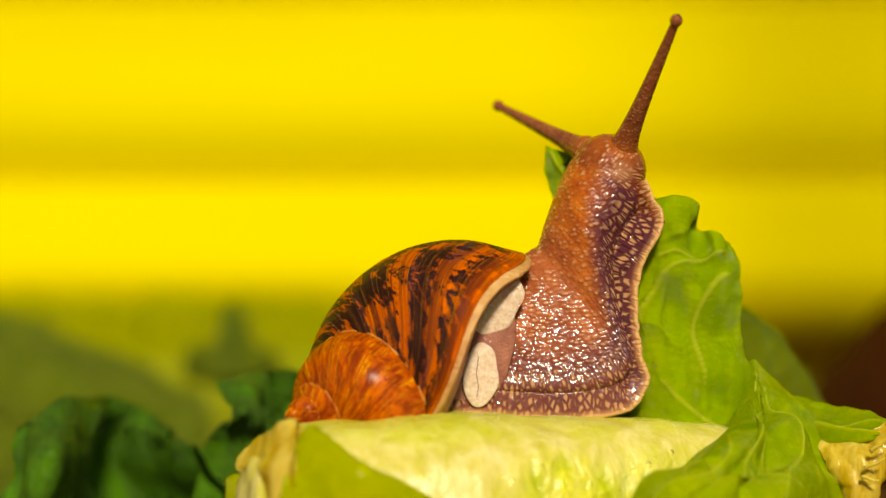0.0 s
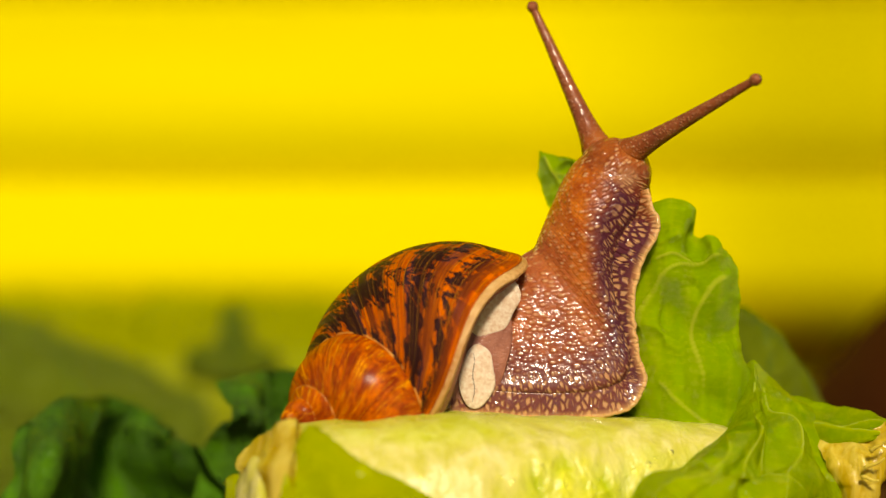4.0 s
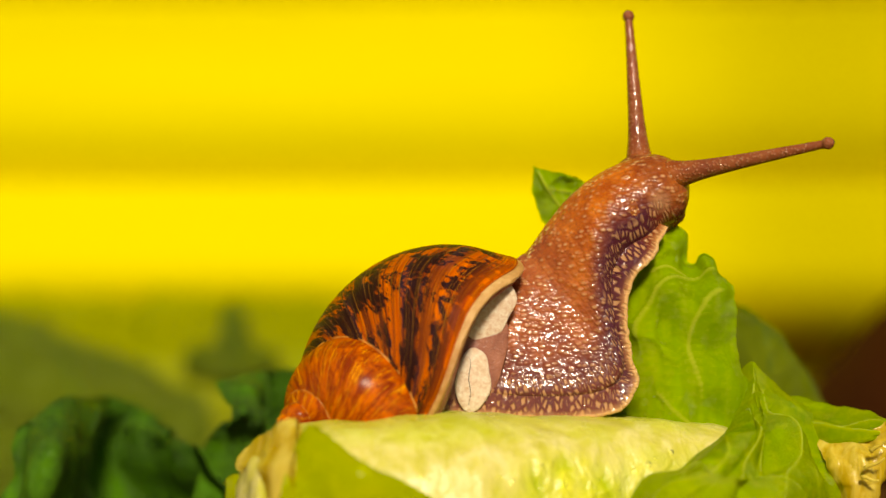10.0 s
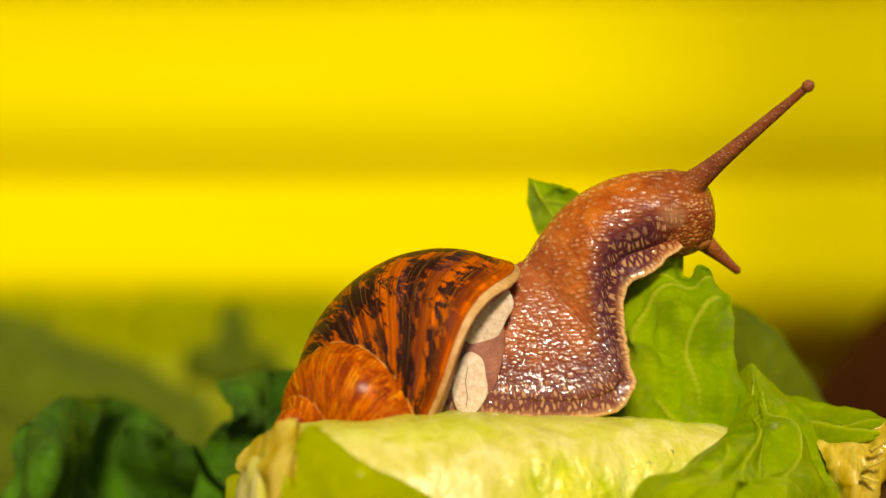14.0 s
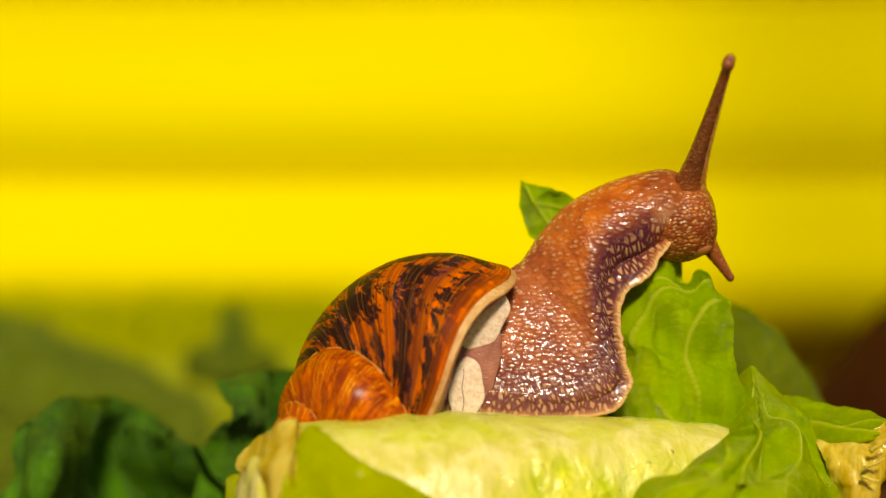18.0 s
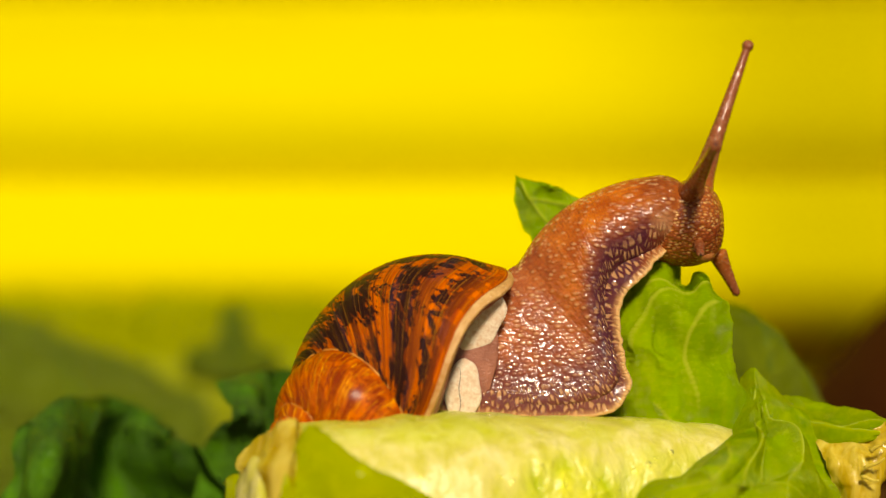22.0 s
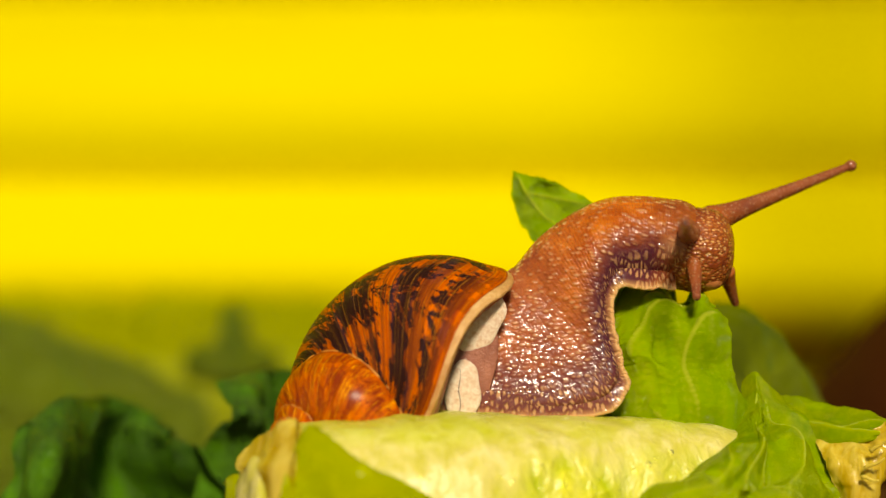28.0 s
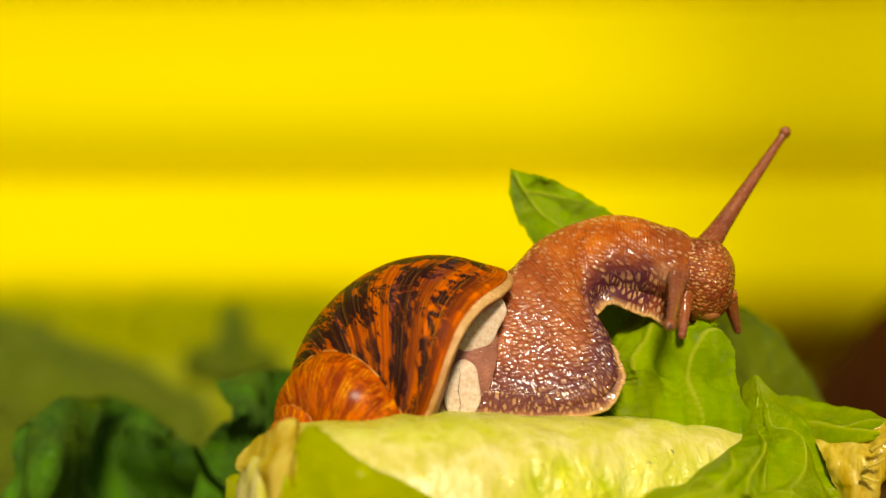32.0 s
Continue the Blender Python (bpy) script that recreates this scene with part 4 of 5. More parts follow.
# ---- lettuce ----
def rib_thing():
    """Thick pale leaf rib on which the snail sits, with a broken end."""
    top = [(425, 835), (452, 792), (478, 776), (502, 752), (560, 744), (640, 738), (720, 731), (820, 730), (920, 735), (1020, 738), (1120, 740), (1200, 745), (1290, 758), (1360, 776)]
    root = empty("lettuce_rib", plan(860, 1163), "thick pale yellow-green lettuce rib with a broken end", "lettuce leaf")
    base = plan(860, 1163)
    cols, sides = 120, 64
    verts = []
    for i in range(cols):
        f = i / (cols - 1)
        x, y = glide(top, f * (len(top) - 1))
        half = 13.0 * min(1, 0.55 + 3.2 * f) * (1 - 0.25 * max(0, f - 0.8) / 0.2)
        mid = float(np.interp(x, (430, 850, 1100, 1330), (-13.0, -12.0, -7.0, -4.0)))
        half *= float(np.interp(x, (430, 850, 1100, 1330), (1.15, 1.1, 0.8, 0.7)))
        crest = plan(x, y, mid)
        height = crest.z
        for j in range(sides):
            a = 2 * math.pi * j / sides
            c, s = math.cos(a), math.sin(a)
            n = 2 / 2.7
            yy = mid + half * math.copysign(abs(c) ** n, c)
            zz = height / 2 + (height / 2) * math.copysign(abs(s) ** n, s)
            q = Vector((crest.x / MM * 0.25, yy * 0.3, zz / MM * 0.3))
            w = 0.35 * noise.noise(q) + 0.12 * noise.noise(q * 4) + (0.5 * noise.noise(q * 5) if f < 0.1 else 0)
            verts.append(Vector((crest.x + w * MM * (1 if f < 0.1 else 0), (yy + w * c) * MM, max(0.0, zz + w * s * MM))) - base)
    faces = quads(cols, sides, True) + [tuple(range(sides))[::-1], tuple((cols - 1) * sides + j for j in range(sides))]
    piece("rib", verts, faces, M_RIB, root)
    # broken end: torn flesh
    for lat, mat, seed in (
        ([[(462, 780, -17), (480, 770, -20), (500, 752, -22), (530, 748, -23)], [(425, 820, -15), (455, 814, -19), (488, 806, -24), (530, 800, -27)],
          [(436, 846, -17), (458, 850, -22), (486, 848, -26.5), (525, 850, -28.4)], [(434, 960, -17), (458, 960, -22), (486, 960, -27), (525, 960, -28.6)]], M_TORN, 51.0),
        ([[(402, 862, -14), (418, 846, -14), (440, 850, -15), (455, 858, -16)], [(408, 880, -15), (420, 880, -16), (440, 880, -17), (455, 885, -17)], [(415, 1150, -14), (425, 1150, -15), (440, 1150, -16), (455, 1150, -16)]], M_YOUNG, 55.0)):
        b = Blade(lat, 0.3, 0.3, seed, 0.4, 1.2)
        v, f, w = b.mesh(36, 40)
        mark_veins(piece("torn_end", [p - base for p in v], f, mat, root, "cream torn flesh of the broken rib"), w)
    for lat, mat, seed, name in (
        ([[(543, 754, -24.5), (551, 752, -25), (562, 760, -26), (578, 772, -26.5)],
          [(520, 800, -27), (556, 808, -28), (605, 812, -28), (652, 826, -27.5)],
          [(500, 860, -28.5), (580, 870, -29), (680, 878, -29), (770, 888, -28)],
          [(485, 960, -29), (580, 960, -29), (690, 960, -29), (800, 960, -28.5)]], M_YOUNG, 3.0, "flap"),):
        b = Blade(lat, 0.25, 0.3, seed, 0.2, 0.5)
        v, f, w = b.mesh(48, 40)
        mark_veins(piece(name, [p - base for p in v], f, mat, root, "yellow-green blade folded over the rib"), w)
    return root


rib_thing()


def glint_drops():
    """Small clear drops added on the wet rib to stand for its glints."""
    glass, nt, b = material("water", 0.02)
    b.inputs["Transmission Weight"].default_value = 1.0
    b.inputs["IOR"].default_value = 1.33
    bpy.context.view_layer.update()
    deps = bpy.context.evaluated_depsgraph_get()
    eye = Vector((0, -REACH * MM, AXIS * MM))
    rnd = random.Random(7)
    spots = [(905, 853), (888, 846), (1148, 822), (1160, 812), (1122, 834), (742, 846), (760, 852), (1000, 858), (1060, 850), (1188, 800), (960, 826), (1096, 868)]
    for k, (x, y) in enumerate(spots):
        way = (plan(x, y) - eye).normalized()
        hit, place, normal, _, _, _ = scene.ray_cast(deps, eye, way)
        if not hit or place.y > 0.0:
            continue
        r = rnd.uniform(0.22, 0.5) * MM
        verts = []
        for i in range(9):
            c = math.pi / 2 * i / 8
            for j in range(14):
                a = 2 * math.pi * j / 14
                verts.append(Vector((math.sin(c) * math.cos(a), math.sin(c) * math.sin(a), 0.6 * math.cos(c))) * r)
        faces = quads(9, 14, True) + [tuple(8 * 14 + j for j in range(14))[::-1]]
        ob = piece("glint_drop", verts, faces, glass)
        turn = normal.to_track_quat("Z", "Y").to_matrix().to_4x4()
        ob.matrix_basis = Matrix.Translation(place - normal * 0.04 * MM) @ turn
        ob.visible_shadow = False
        tagged(ob, "small clear drop added for a glint on the wet lettuce rib", "drop", "drops on the rib")


glint_drops()

front = Blade([[(1316, 656, 3), (1337, 636, 1), (1362, 664, 2), (1395, 700, 6)],
               [(1290, 758, -7), (1330, 738, -13), (1385, 735, -10), (1440, 728, 2)],
               [(1212, 826, -16), (1280, 812, -21), (1375, 800, -16), (1466, 800, -2)],
               [(1118, 888, -20), (1230, 882, -27), (1370, 882, -20), (1490, 885, -4)],
               [(1050, 1215, -18), (1220, 1215, -22), (1370, 1215, -17), (1520, 1190, -5)]], 0.6, 0.11, 1.0, 0.0, 0.6,
              [([(0.3, 0.02), (0.52, 0.25), (0.55, 0.5), (0.35, 0.8)], 0.45, 0.35), ([(0.6, 0.05), (0.8, 0.3), (0.8, 0.55), (0.65, 0.85)], 0.45, 0.35),
               ([(0.15, 0.15), (0.42, 0.30), (0.42, 0.5), (0.2, 0.8)], 2.2, -2.8), ([(0.45, 0.05), (0.68, 0.3), (0.69, 0.55), (0.5, 0.9)], 2.2, -3.2),
               ([(0.7, 0.1), (0.92, 0.35), (0.95, 0.7)], 2.0, -1.8), ([(0.57, 0.52), (0.68, 0.62), (0.8, 0.74)], 0.3, 0.2), ([(0.12, 0.3), (0.28, 0.42), (0.22, 0.62), (0.08, 0.8)], 0.35, 0.25), ([(0.62, 0.2), (0.7, 0.4), (0.66, 0.6), (0.52, 0.85)], 0.35, 0.25)])
FRONT = leaf_thing("lettuce_leaf", front, M_DEEP, "bright green lettuce leaf curling round the rib", 110, 120)

stub = Blade([[(1378, 700, 6), (1440, 712, 3), (1510, 726, 1), (1562, 748, 0), (1600, 770, 0)],
              [(1390, 740, 3), (1450, 755, -1), (1510, 770, -3), (1560, 775, -4), (1600, 790, -3)],
              [(1420, 800, 3), (1455, 798, -1), (1500, 788, -3), (1540, 776, -4), (1580, 770, -3)]], 0.4, 0.25, 5.0, 0.6, 0.7, [([(0.0, 0.5), (0.4, 0.45), (0.8, 0.4), (1.0, 0.35)], 0.5, 0.3), ([(0.4, 0.45), (0.6, 0.2), (0.8, 0.1)], 0.3, 0.2)])
leaf_thing("lettuce_leaf", stub, M_DEEP, "yellow-green lettuce leaf end with a torn edge", 40, 40)


def torn_stub():
    base = plan(1530, 1163, -4)
    root = empty("torn_lettuce_stem", base, "cream torn lettuce stem with ragged fibres", "lettuce stem")
    sheet = Blade([[(1436, 764, 1), (1488, 776, -2), (1535, 768, -3), (1570, 750, -3)], [(1456, 806, -3), (1500, 812, -6), (1542, 806, -6), (1572, 788, -5)],
                   [(1476, 848, -4), (1512, 852, -7), (1542, 850, -7), (1562, 842, -5)], [(1490, 900, -4), (1515, 900, -7), (1540, 900, -7), (1552, 895, -5)],
                   [(1490, 1160, -4), (1510, 1160, -7), (1535, 1160, -7), (1555, 1160, -5)]], 0.5, 0.22, 61.0, 0.8, 1.0, [([(0.2, 0.1), (0.4, 0.4), (0.5, 0.8)], 1.2, -0.9), ([(0.6, 0.05), (0.7, 0.3), (0.75, 0.7)], 0.9, -0.7)])
    v, f, w = sheet.mesh(60, 90)
    mark_veins(piece("torn_flesh", [p - base for p in v], f, M_TORN, root), w)
    for x0, y0, x1, y1 in ((1530, 830, 1566, 812), (1540, 800, 1572, 778), (1525, 845, 1556, 852)):
        a, b = plan(x0, y0, -8), plan(x1, y1, -9)
        v, f = sweep([a.lerp(b, i / 7) + Vector((0, 0, 0.12 * MM * math.sin(i))) - base for i in range(8)], [0.30 * MM * (1 - 0.08 * i) for i in range(8)], 7)
        piece("fibre", v, f, M_TORN, root)


torn_stub()

# upright leaf that the snail presses down: bands that hinge on one another
upright = Blade([[(1085, 770, 4), (1150, 770, -2), (1205, 770, -4), (1250, 770, -3.5), (1300, 770, -2), (1345, 770, 1)],
                 [(1085, 640, 3), (1158, 640, -3), (1210, 642, -5), (1255, 645, -4), (1300, 646, -3), (1340, 645, 0)],
                 [(1088, 560, 3), (1155, 560, -3.5), (1200, 560, -4), (1240, 560, -4), (1280, 560, -3), (1316, 560, 0)],
                 [(1090, 490, 2), (1162, 484, -3), (1205, 480, -4), (1242, 480, -3.5), (1280, 478, -3), (1314, 482, 0)],
                 [(1095, 432, 2), (1172, 418, -3), (1210, 415, -3.2), (1243, 432, -1.5), (1275, 438, -2.5), (1312, 448, 1)],
                 [(1108, 384, 2), (1176, 352, -2), (1222, 356, -1.5), (1240, 402, 0), (1272, 410, -1.5), (1302, 428, 1)]], 1.0, 0.16, 2.0, 0.5, 0.45,
                [([(0.15, 0.30), (0.17, 0.47), (0.30, 0.62), (0.62, 0.69), (0.94, 0.80)], 0.45, 0.5), ([(0.18, 0.69), (0.35, 0.715), (0.62, 0.70)], 0.3, 0.25),
                 ([(0.62, 0.08), (0.57, 0.33), (0.72, 0.52), (0.9, 0.6)], 0.5, 0.3), ([(0.18, 0.30), (0.42, 0.20), (0.80, 0.06)], 2.4, -1.3), ([(0.22, 0.16), (0.45, 0.08), (0.7, 0.02)], 0.45, 0.3),
                 ([(0.30, 0.34), (0.42, 0.48), (0.66, 0.56)], 2.4, -1.2), ([(0.18, 0.52), (0.45, 0.40), (0.95, 0.30)], 2.6, -1.8), ([(0.35, 0.80), (0.5, 0.68), (0.9, 0.60)], 2.2, -1.2), ([(0.55, 0.98), (0.56, 0.85), (0.62, 0.76)], 1.4, -1.0)])
BAND_COUNT = 30
BAND_V = [k / BAND_COUNT for k in range(BAND_COUNT + 1)]
UP_BASE = upright.raw(0.5, 0.0)
UPRIGHT = empty("lettuce_leaf", UP_BASE, "crinkled green lettuce leaf standing beside the snail", "lettuce leaf")
BANDS = []
for lo, hi in zip(BAND_V, BAND_V[1:]):
    v, f, w = upright.mesh(90, 5, lo, hi, 0.0 if hi > 0.99 else 0.02)
    hinge = upright.raw(0.5, lo)
    ob = mark_veins(piece("blade", [p - UP_BASE for p in v], f, M_LEAF, UPRIGHT, "", hinge - UP_BASE), w)
    BANDS.append((ob, hinge - UP_BASE))

# leaf tip behind the neck
small = Blade([[(903, 298, 7), (925, 306, 6.5), (948, 312, 6), (962, 322, 6)],
               [(902, 340, 7), (932, 338, 6), (965, 335, 6.5), (1000, 330, 7)],
               [(912, 382, 7), (952, 378, 6.5), (1000, 365, 7), (1050, 358, 8.5)],
               [(942, 430, 7), (990, 425, 7), (1040, 400, 9), (1085, 385, 9)],
               [(1000, 560, 11), (1050, 540, 11), (1100, 520, 11), (1150, 500, 12)],
               [(1040, 1150, 16), (1080, 1150, 16), (1120, 1150, 16), (1160, 1150, 16)]], 0.5, 0.2, 6.0, 0.6, 0.4, [([(0.15, 0.02), (0.3, 0.2), (0.4, 0.5), (0.5, 0.9)], 0.4, 0.3), ([(0.3, 0.2), (0.6, 0.25), (0.9, 0.4)], 0.3, 0.2), ([(0.5, 0.1), (0.6, 0.3), (0.6, 0.5)], 1.2, -0.6)])
SMALL = leaf_thing("lettuce_leaf", small, M_BACK, "pointed green lettuce leaf behind the snail's neck", 60, 110)

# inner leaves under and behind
# this one's shade comes from its darker material
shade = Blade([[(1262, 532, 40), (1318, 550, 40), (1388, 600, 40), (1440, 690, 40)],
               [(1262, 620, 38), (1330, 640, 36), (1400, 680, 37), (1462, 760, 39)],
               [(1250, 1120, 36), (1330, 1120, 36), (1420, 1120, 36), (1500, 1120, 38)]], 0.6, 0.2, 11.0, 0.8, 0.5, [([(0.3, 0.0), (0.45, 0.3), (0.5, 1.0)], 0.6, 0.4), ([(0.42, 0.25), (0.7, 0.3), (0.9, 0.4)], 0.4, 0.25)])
leaf_thing("lettuce_leaf", shade, M_BEHIND, "lettuce leaf behind the upright one, its shade put into a darker green", 40, 40)
tuck = Blade([[(1060, 745, 4), (1095, 722, 3), (1140, 740, 3), (1200, 745, 2)],
              [(1060, 790, 2), (1110, 780, 0), (1160, 785, 0), (1240, 785, -1)],
              [(1060, 1150, 4), (1110, 1150, 4), (1160, 1150, 4), (1240, 1150, 4)]], 0.5, 0.3, 14.0, 0.8, 0.5, [([(0.3, 0.0), (0.45, 0.3), (0.5, 1.0)], 0.5, 0.3)])
leaf_thing("lettuce_leaf", tuck, M_LEAF, "small folded lettuce leaf under the snail's foot", 30, 30)

# blurred leaves behind
for lattice, mat, label, seed in (
    ([[(52, 760, 22), (108, 712, 26), (232, 712, 46), (305, 778, 34)], [(25, 830, 18), (105, 800, 14), (190, 790, 48), (350, 800, 26)], [(-10, 920, 18), (90, 920, 14), (210, 920, 46), (420, 920, 26)], [(-20, 1135, 26), (100, 1135, 24), (230, 1135, 26), (420, 1135, 28)]], M_DARK, "dark green curled leaf on the wooden top", 21.0),
    ([[(384, 690, 26), (428, 664, 28), (492, 658, 40), (575, 668, 34)], [(412, 735, 20), (445, 728, 20), (505, 740, 42), (590, 745, 30)], [(368, 792, 27), (440, 795, 25), (520, 815, 26), (600, 820, 28)], [(300, 1135, 28), (420, 1135, 26), (520, 1135, 26), (600, 1135, 28)]], M_DARK, "dark green wavy leaf beside the rib", 27.0),
    ([[(-120, 520, 160), (40, 565, 162), (190, 628, 164), (360, 700, 162)], [(-120, 640, 148), (60, 680, 148), (210, 720, 150), (380, 770, 152)], [(-120, 892, 148), (60, 892, 148), (220, 890, 150), (400, 890, 152)]], M_MOSS, "moss-green leaf lying behind the lettuce", 31.0),
    ([[(392, 545, 180), (405, 532, 180), (420, 534, 180), (432, 550, 180)], [(388, 605, 178), (402, 600, 177), (428, 600, 177), (445, 610, 179)], [(330, 628, 178), (385, 622, 177), (440, 622, 177), (492, 632, 179)], [(334, 655, 178), (385, 668, 177), (440, 668, 177), (488, 655, 179)], [(384, 700, 180), (390, 700, 180), (398, 700, 180), (404, 700, 180)], [(384, 960, 182), (390, 960, 182), (398, 960, 182), (404, 960, 182)]], M_MOSS, "small blurred green leaf behind the lettuce", 37.0),
    ([[(-200, 510, 270), (120, 530, 272), (420, 522, 272), (760, 545, 270)], [(-200, 660, 184), (120, 660, 184), (420, 650, 184), (760, 680, 184)], [(-200, 950, 186), (120, 950, 186), (420, 950, 186), (760, 950, 186)]], M_OLIVE, "broad olive leaf before the yellow wall", 41.0)):
    leaf_thing("leaf", Blade(lattice, 1.8, 0.10, seed, 0.6, 0.6, [([(0.5, 0.0), (0.48, 0.35), (0.52, 0.7), (0.5, 1.0)], 1.2, 0.7), ([(0.49, 0.25), (0.3, 0.15), (0.1, 0.1)], 0.7, 0.4), ([(0.5, 0.3), (0.7, 0.18), (0.9, 0.12)], 0.7, 0.4)]), mat, label, 40, 40, category="leaf")


def brown_pot():
    """A dark clay pot turned upside down, out of focus."""
    d = 200.0
    middle_x = plan(1830, 441, d).x
    verts, sides, prof = [], 64, []
    for x, y in ((1440, 1000), (1442, 780), (1458, 720), (1500, 660), (1550, 600), (1610, 540), (1680, 500), (1750, 480), (1800, 475)):
        q = plan(x, y, d)
        prof.append((middle_x - q.x, max(q.z, 0.0)))
    prof[0] = (prof[0][0], 0.0)
    for k in range(41):
        r, z = glide(prof, k / 40 * (len(prof) - 1))
        for j in range(sides):
            a = 2 * math.pi * j / sides
            verts.append((r * math.cos(a), r * math.sin(a), max(0, z)))
    root = empty("clay_pot", (middle_x, d * MM + 0.02, 0), "dark reddish-brown clay pot turned upside down", "pot")
    piece("body", verts, quads(41, sides, True) + [tuple(40 * sides + j for j in range(sides))], M_BROWN, root)
    r = prof[0][0]
    ring = [Vector((r * 1.0 * math.cos(2 * math.pi * j / 80), r * 1.0 * math.sin(2 * math.pi * j / 80), 0.005)) for j in range(81)]
    v, f = sweep(ring, [0.0049] * 81, 10)
    piece("rim", v, f, M_BROWN, root)


brown_pot()


# ---- movement ----
FAR_TIP = [(0, 879, 186), (1, 848, 162), (2, 856, 86), (3, 905, 25), (3.5, 926, 11), (5.5, 985, 0), (6, 1010, -2), (7, 1060, 8), (8, 1093, 9), (9, 1113, 17), (10, 1112, 25), (11, 1084, 61), (11.5, 1070, 101), (12, 1075, 155), (12.5, 1099, 204), (13, 1147, 253), (13.5, 1185, 300), (14.5, 1263, 348), (16.5, 1330, 252), (17, 1318, 183), (17.5, 1303, 140), (18, 1293, 102), (19, 1297, 78), (20, 1300, 61), (21, 1304, 54), (21.5, 1338, 79), (22, 1325, 77)]
FAR_TIP += [(22.5, 1338, 92), (23, 1326, 92), (23.5, 1376, 120), (24, 1414, 148), (24.5, 1455, 188), (25, 1489, 238), (25.5, 1506, 262), (27.5, 1505, 288), (28, 1505, 294), (28.5, 1514, 332), (29, 1521, 380), (29.5, 1516, 407), (30, 1510, 421), (30.5, 1502, 394), (31, 1473, 329), (31.5, 1430, 274), (32, 1391, 232)]
NEAR_TIP = [(0, 1199, 32), (1, 1223, 39), (1.5, 1253, 60), (2, 1280, 100), (3, 1321, 152), (3.5, 1338, 153), (5.5, 1351, 96), (6, 1363, 94), (7, 1381, 94), (7.5, 1410, 125), (8, 1430, 152), (9, 1453, 187), (10, 1469, 253), (10.5, 1467, 254), (11, 1460, 222), (11.5, 1450, 189), (12, 1419, 133), (12.5, 1395, 104), (13, 1399, 104), (13.5, 1429, 136), (14.5, 1438, 164), (16.5, 1385, 147), (17, 1340, 124), (17.5, 1305, 112), (18, 1290, 110), (19, 1223, 101)]
NEAR_TIP += [(19.5, 1191, 106), (20, 1188, 126), (20.5, 1199, 156), (21, 1235, 202), (21.5, 1280, 266), (22, 1266, 257), (23, 1285, 231), (23.5, 1276, 240), (24, 1263, 227), (24.5, 1221, 197), (25, 1222, 205), (25.5, 1221, 226), (27.5, 1208, 365), (28, 1213, 395), (28.5, 1212, 450), (29, 1207, 512), (30, 1187, 553), (31, 1180, 568), (32, 1186, 577)]
FAR_ROOT = [(0, 1032, 256), (3.5, 1046, 252), (6, 1076, 244), (9, 1125, 272), (11, 1130, 288), (13, 1155, 305), (14.5, 1222, 318), (16.5, 1250, 322), (18, 1233, 305), (20, 1216, 290), (22, 1240, 320), (25, 1262, 355), (28, 1262, 372), (30, 1262, 412), (32, 1245, 430)]
NEAR_ROOT = [(0, 1112, 244), (3.5, 1120, 247), (6, 1155, 250), (9, 1200, 292), (11, 1205, 298), (13, 1218, 300), (14.5, 1232, 315), (16.5, 1242, 325), (18, 1218, 315), (20, 1192, 318), (22, 1222, 333), (25, 1215, 368), (28, 1215, 408), (30, 1200, 456), (32, 1196, 474)]
# head: middle, turn away from the viewer and nod, in degrees
HEAD_ROW = [(0, 1067, 330, 90, -68), (3.5, 1077, 328, 86, -66), (6, 1102, 326, 74, -54), (9, 1141, 340, 50, -34), (11, 1149, 348, 42, -24), (12, 1161, 354, 34, -18), (13, 1188, 362, 22, -10), (14.5, 1205, 380, 10, -4), (16.5, 1209, 398, 2, -2), (18, 1204, 384, 0, -6), (19, 1203, 368, 0, -10), (20, 1199, 364, 0, -8), (21, 1206, 376, 0, -4), (22, 1218, 392, 0, 2), (23, 1225, 400, 0, 3), (25, 1230, 416, -3, 4), (28, 1237, 438, -6, 6), (30, 1237, 470, -8, 10), (32, 1238, 492, -8, 10)]
FEELER_TIP = [(0, 1080, 300), (9, 1138, 330), (11, 1158, 345), (11.5, 1200, 385), (12, 1240, 440), (12.5, 1290, 468), (13, 1313, 470), (14, 1306, 480), (16.5, 1294, 490), (18, 1294, 494), (19, 1302, 467), (20, 1290, 447), (20.5, 1284, 460), (21, 1288, 485), (22, 1304, 520), (23, 1300, 520), (24, 1289, 535), (25.5, 1290, 533), (28, 1302, 538), (29, 1309, 554), (30, 1298, 568), (31, 1300, 580), (32, 1306, 587)]
FEELER_ROOT = [(0, 1110, 330), (9, 1168, 365), (11, 1185, 375), (11.5, 1195, 380), (12, 1215, 405), (13, 1247, 428), (16.5, 1258, 440), (18, 1250, 428), (20, 1248, 398), (22, 1268, 445), (25, 1278, 468), (28, 1284, 482), (30, 1284, 505), (32, 1288, 522)]
NEAR_FEELER_DEPTH = [(16.5, 2.0), (19.5, 2.0), (20.5, -3.2), (21.5, -3.2), (22.5, 0.6), (23.5, 0.6), (24.5, -3.4), (32, -3.4)]
NEAR_FEELER_TIP = [(16.5, 1234, 446), (20, 1234, 440), (21, 1237, 472), (22, 1240, 450), (23, 1243, 442), (24, 1243, 488), (25, 1243, 508), (27.5, 1233, 525), (28, 1233, 528), (29, 1216, 553), (30, 1194, 567), (31, 1188, 586), (32, 1207, 597)]
NEAR_FEELER_ROOT = [(16.5, 1226, 400), (20, 1220, 390), (21, 1222, 415), (22, 1232, 415), (23, 1234, 424), (25, 1230, 440), (28, 1228, 460), (30, 1212, 500), (32, 1212, 525)]
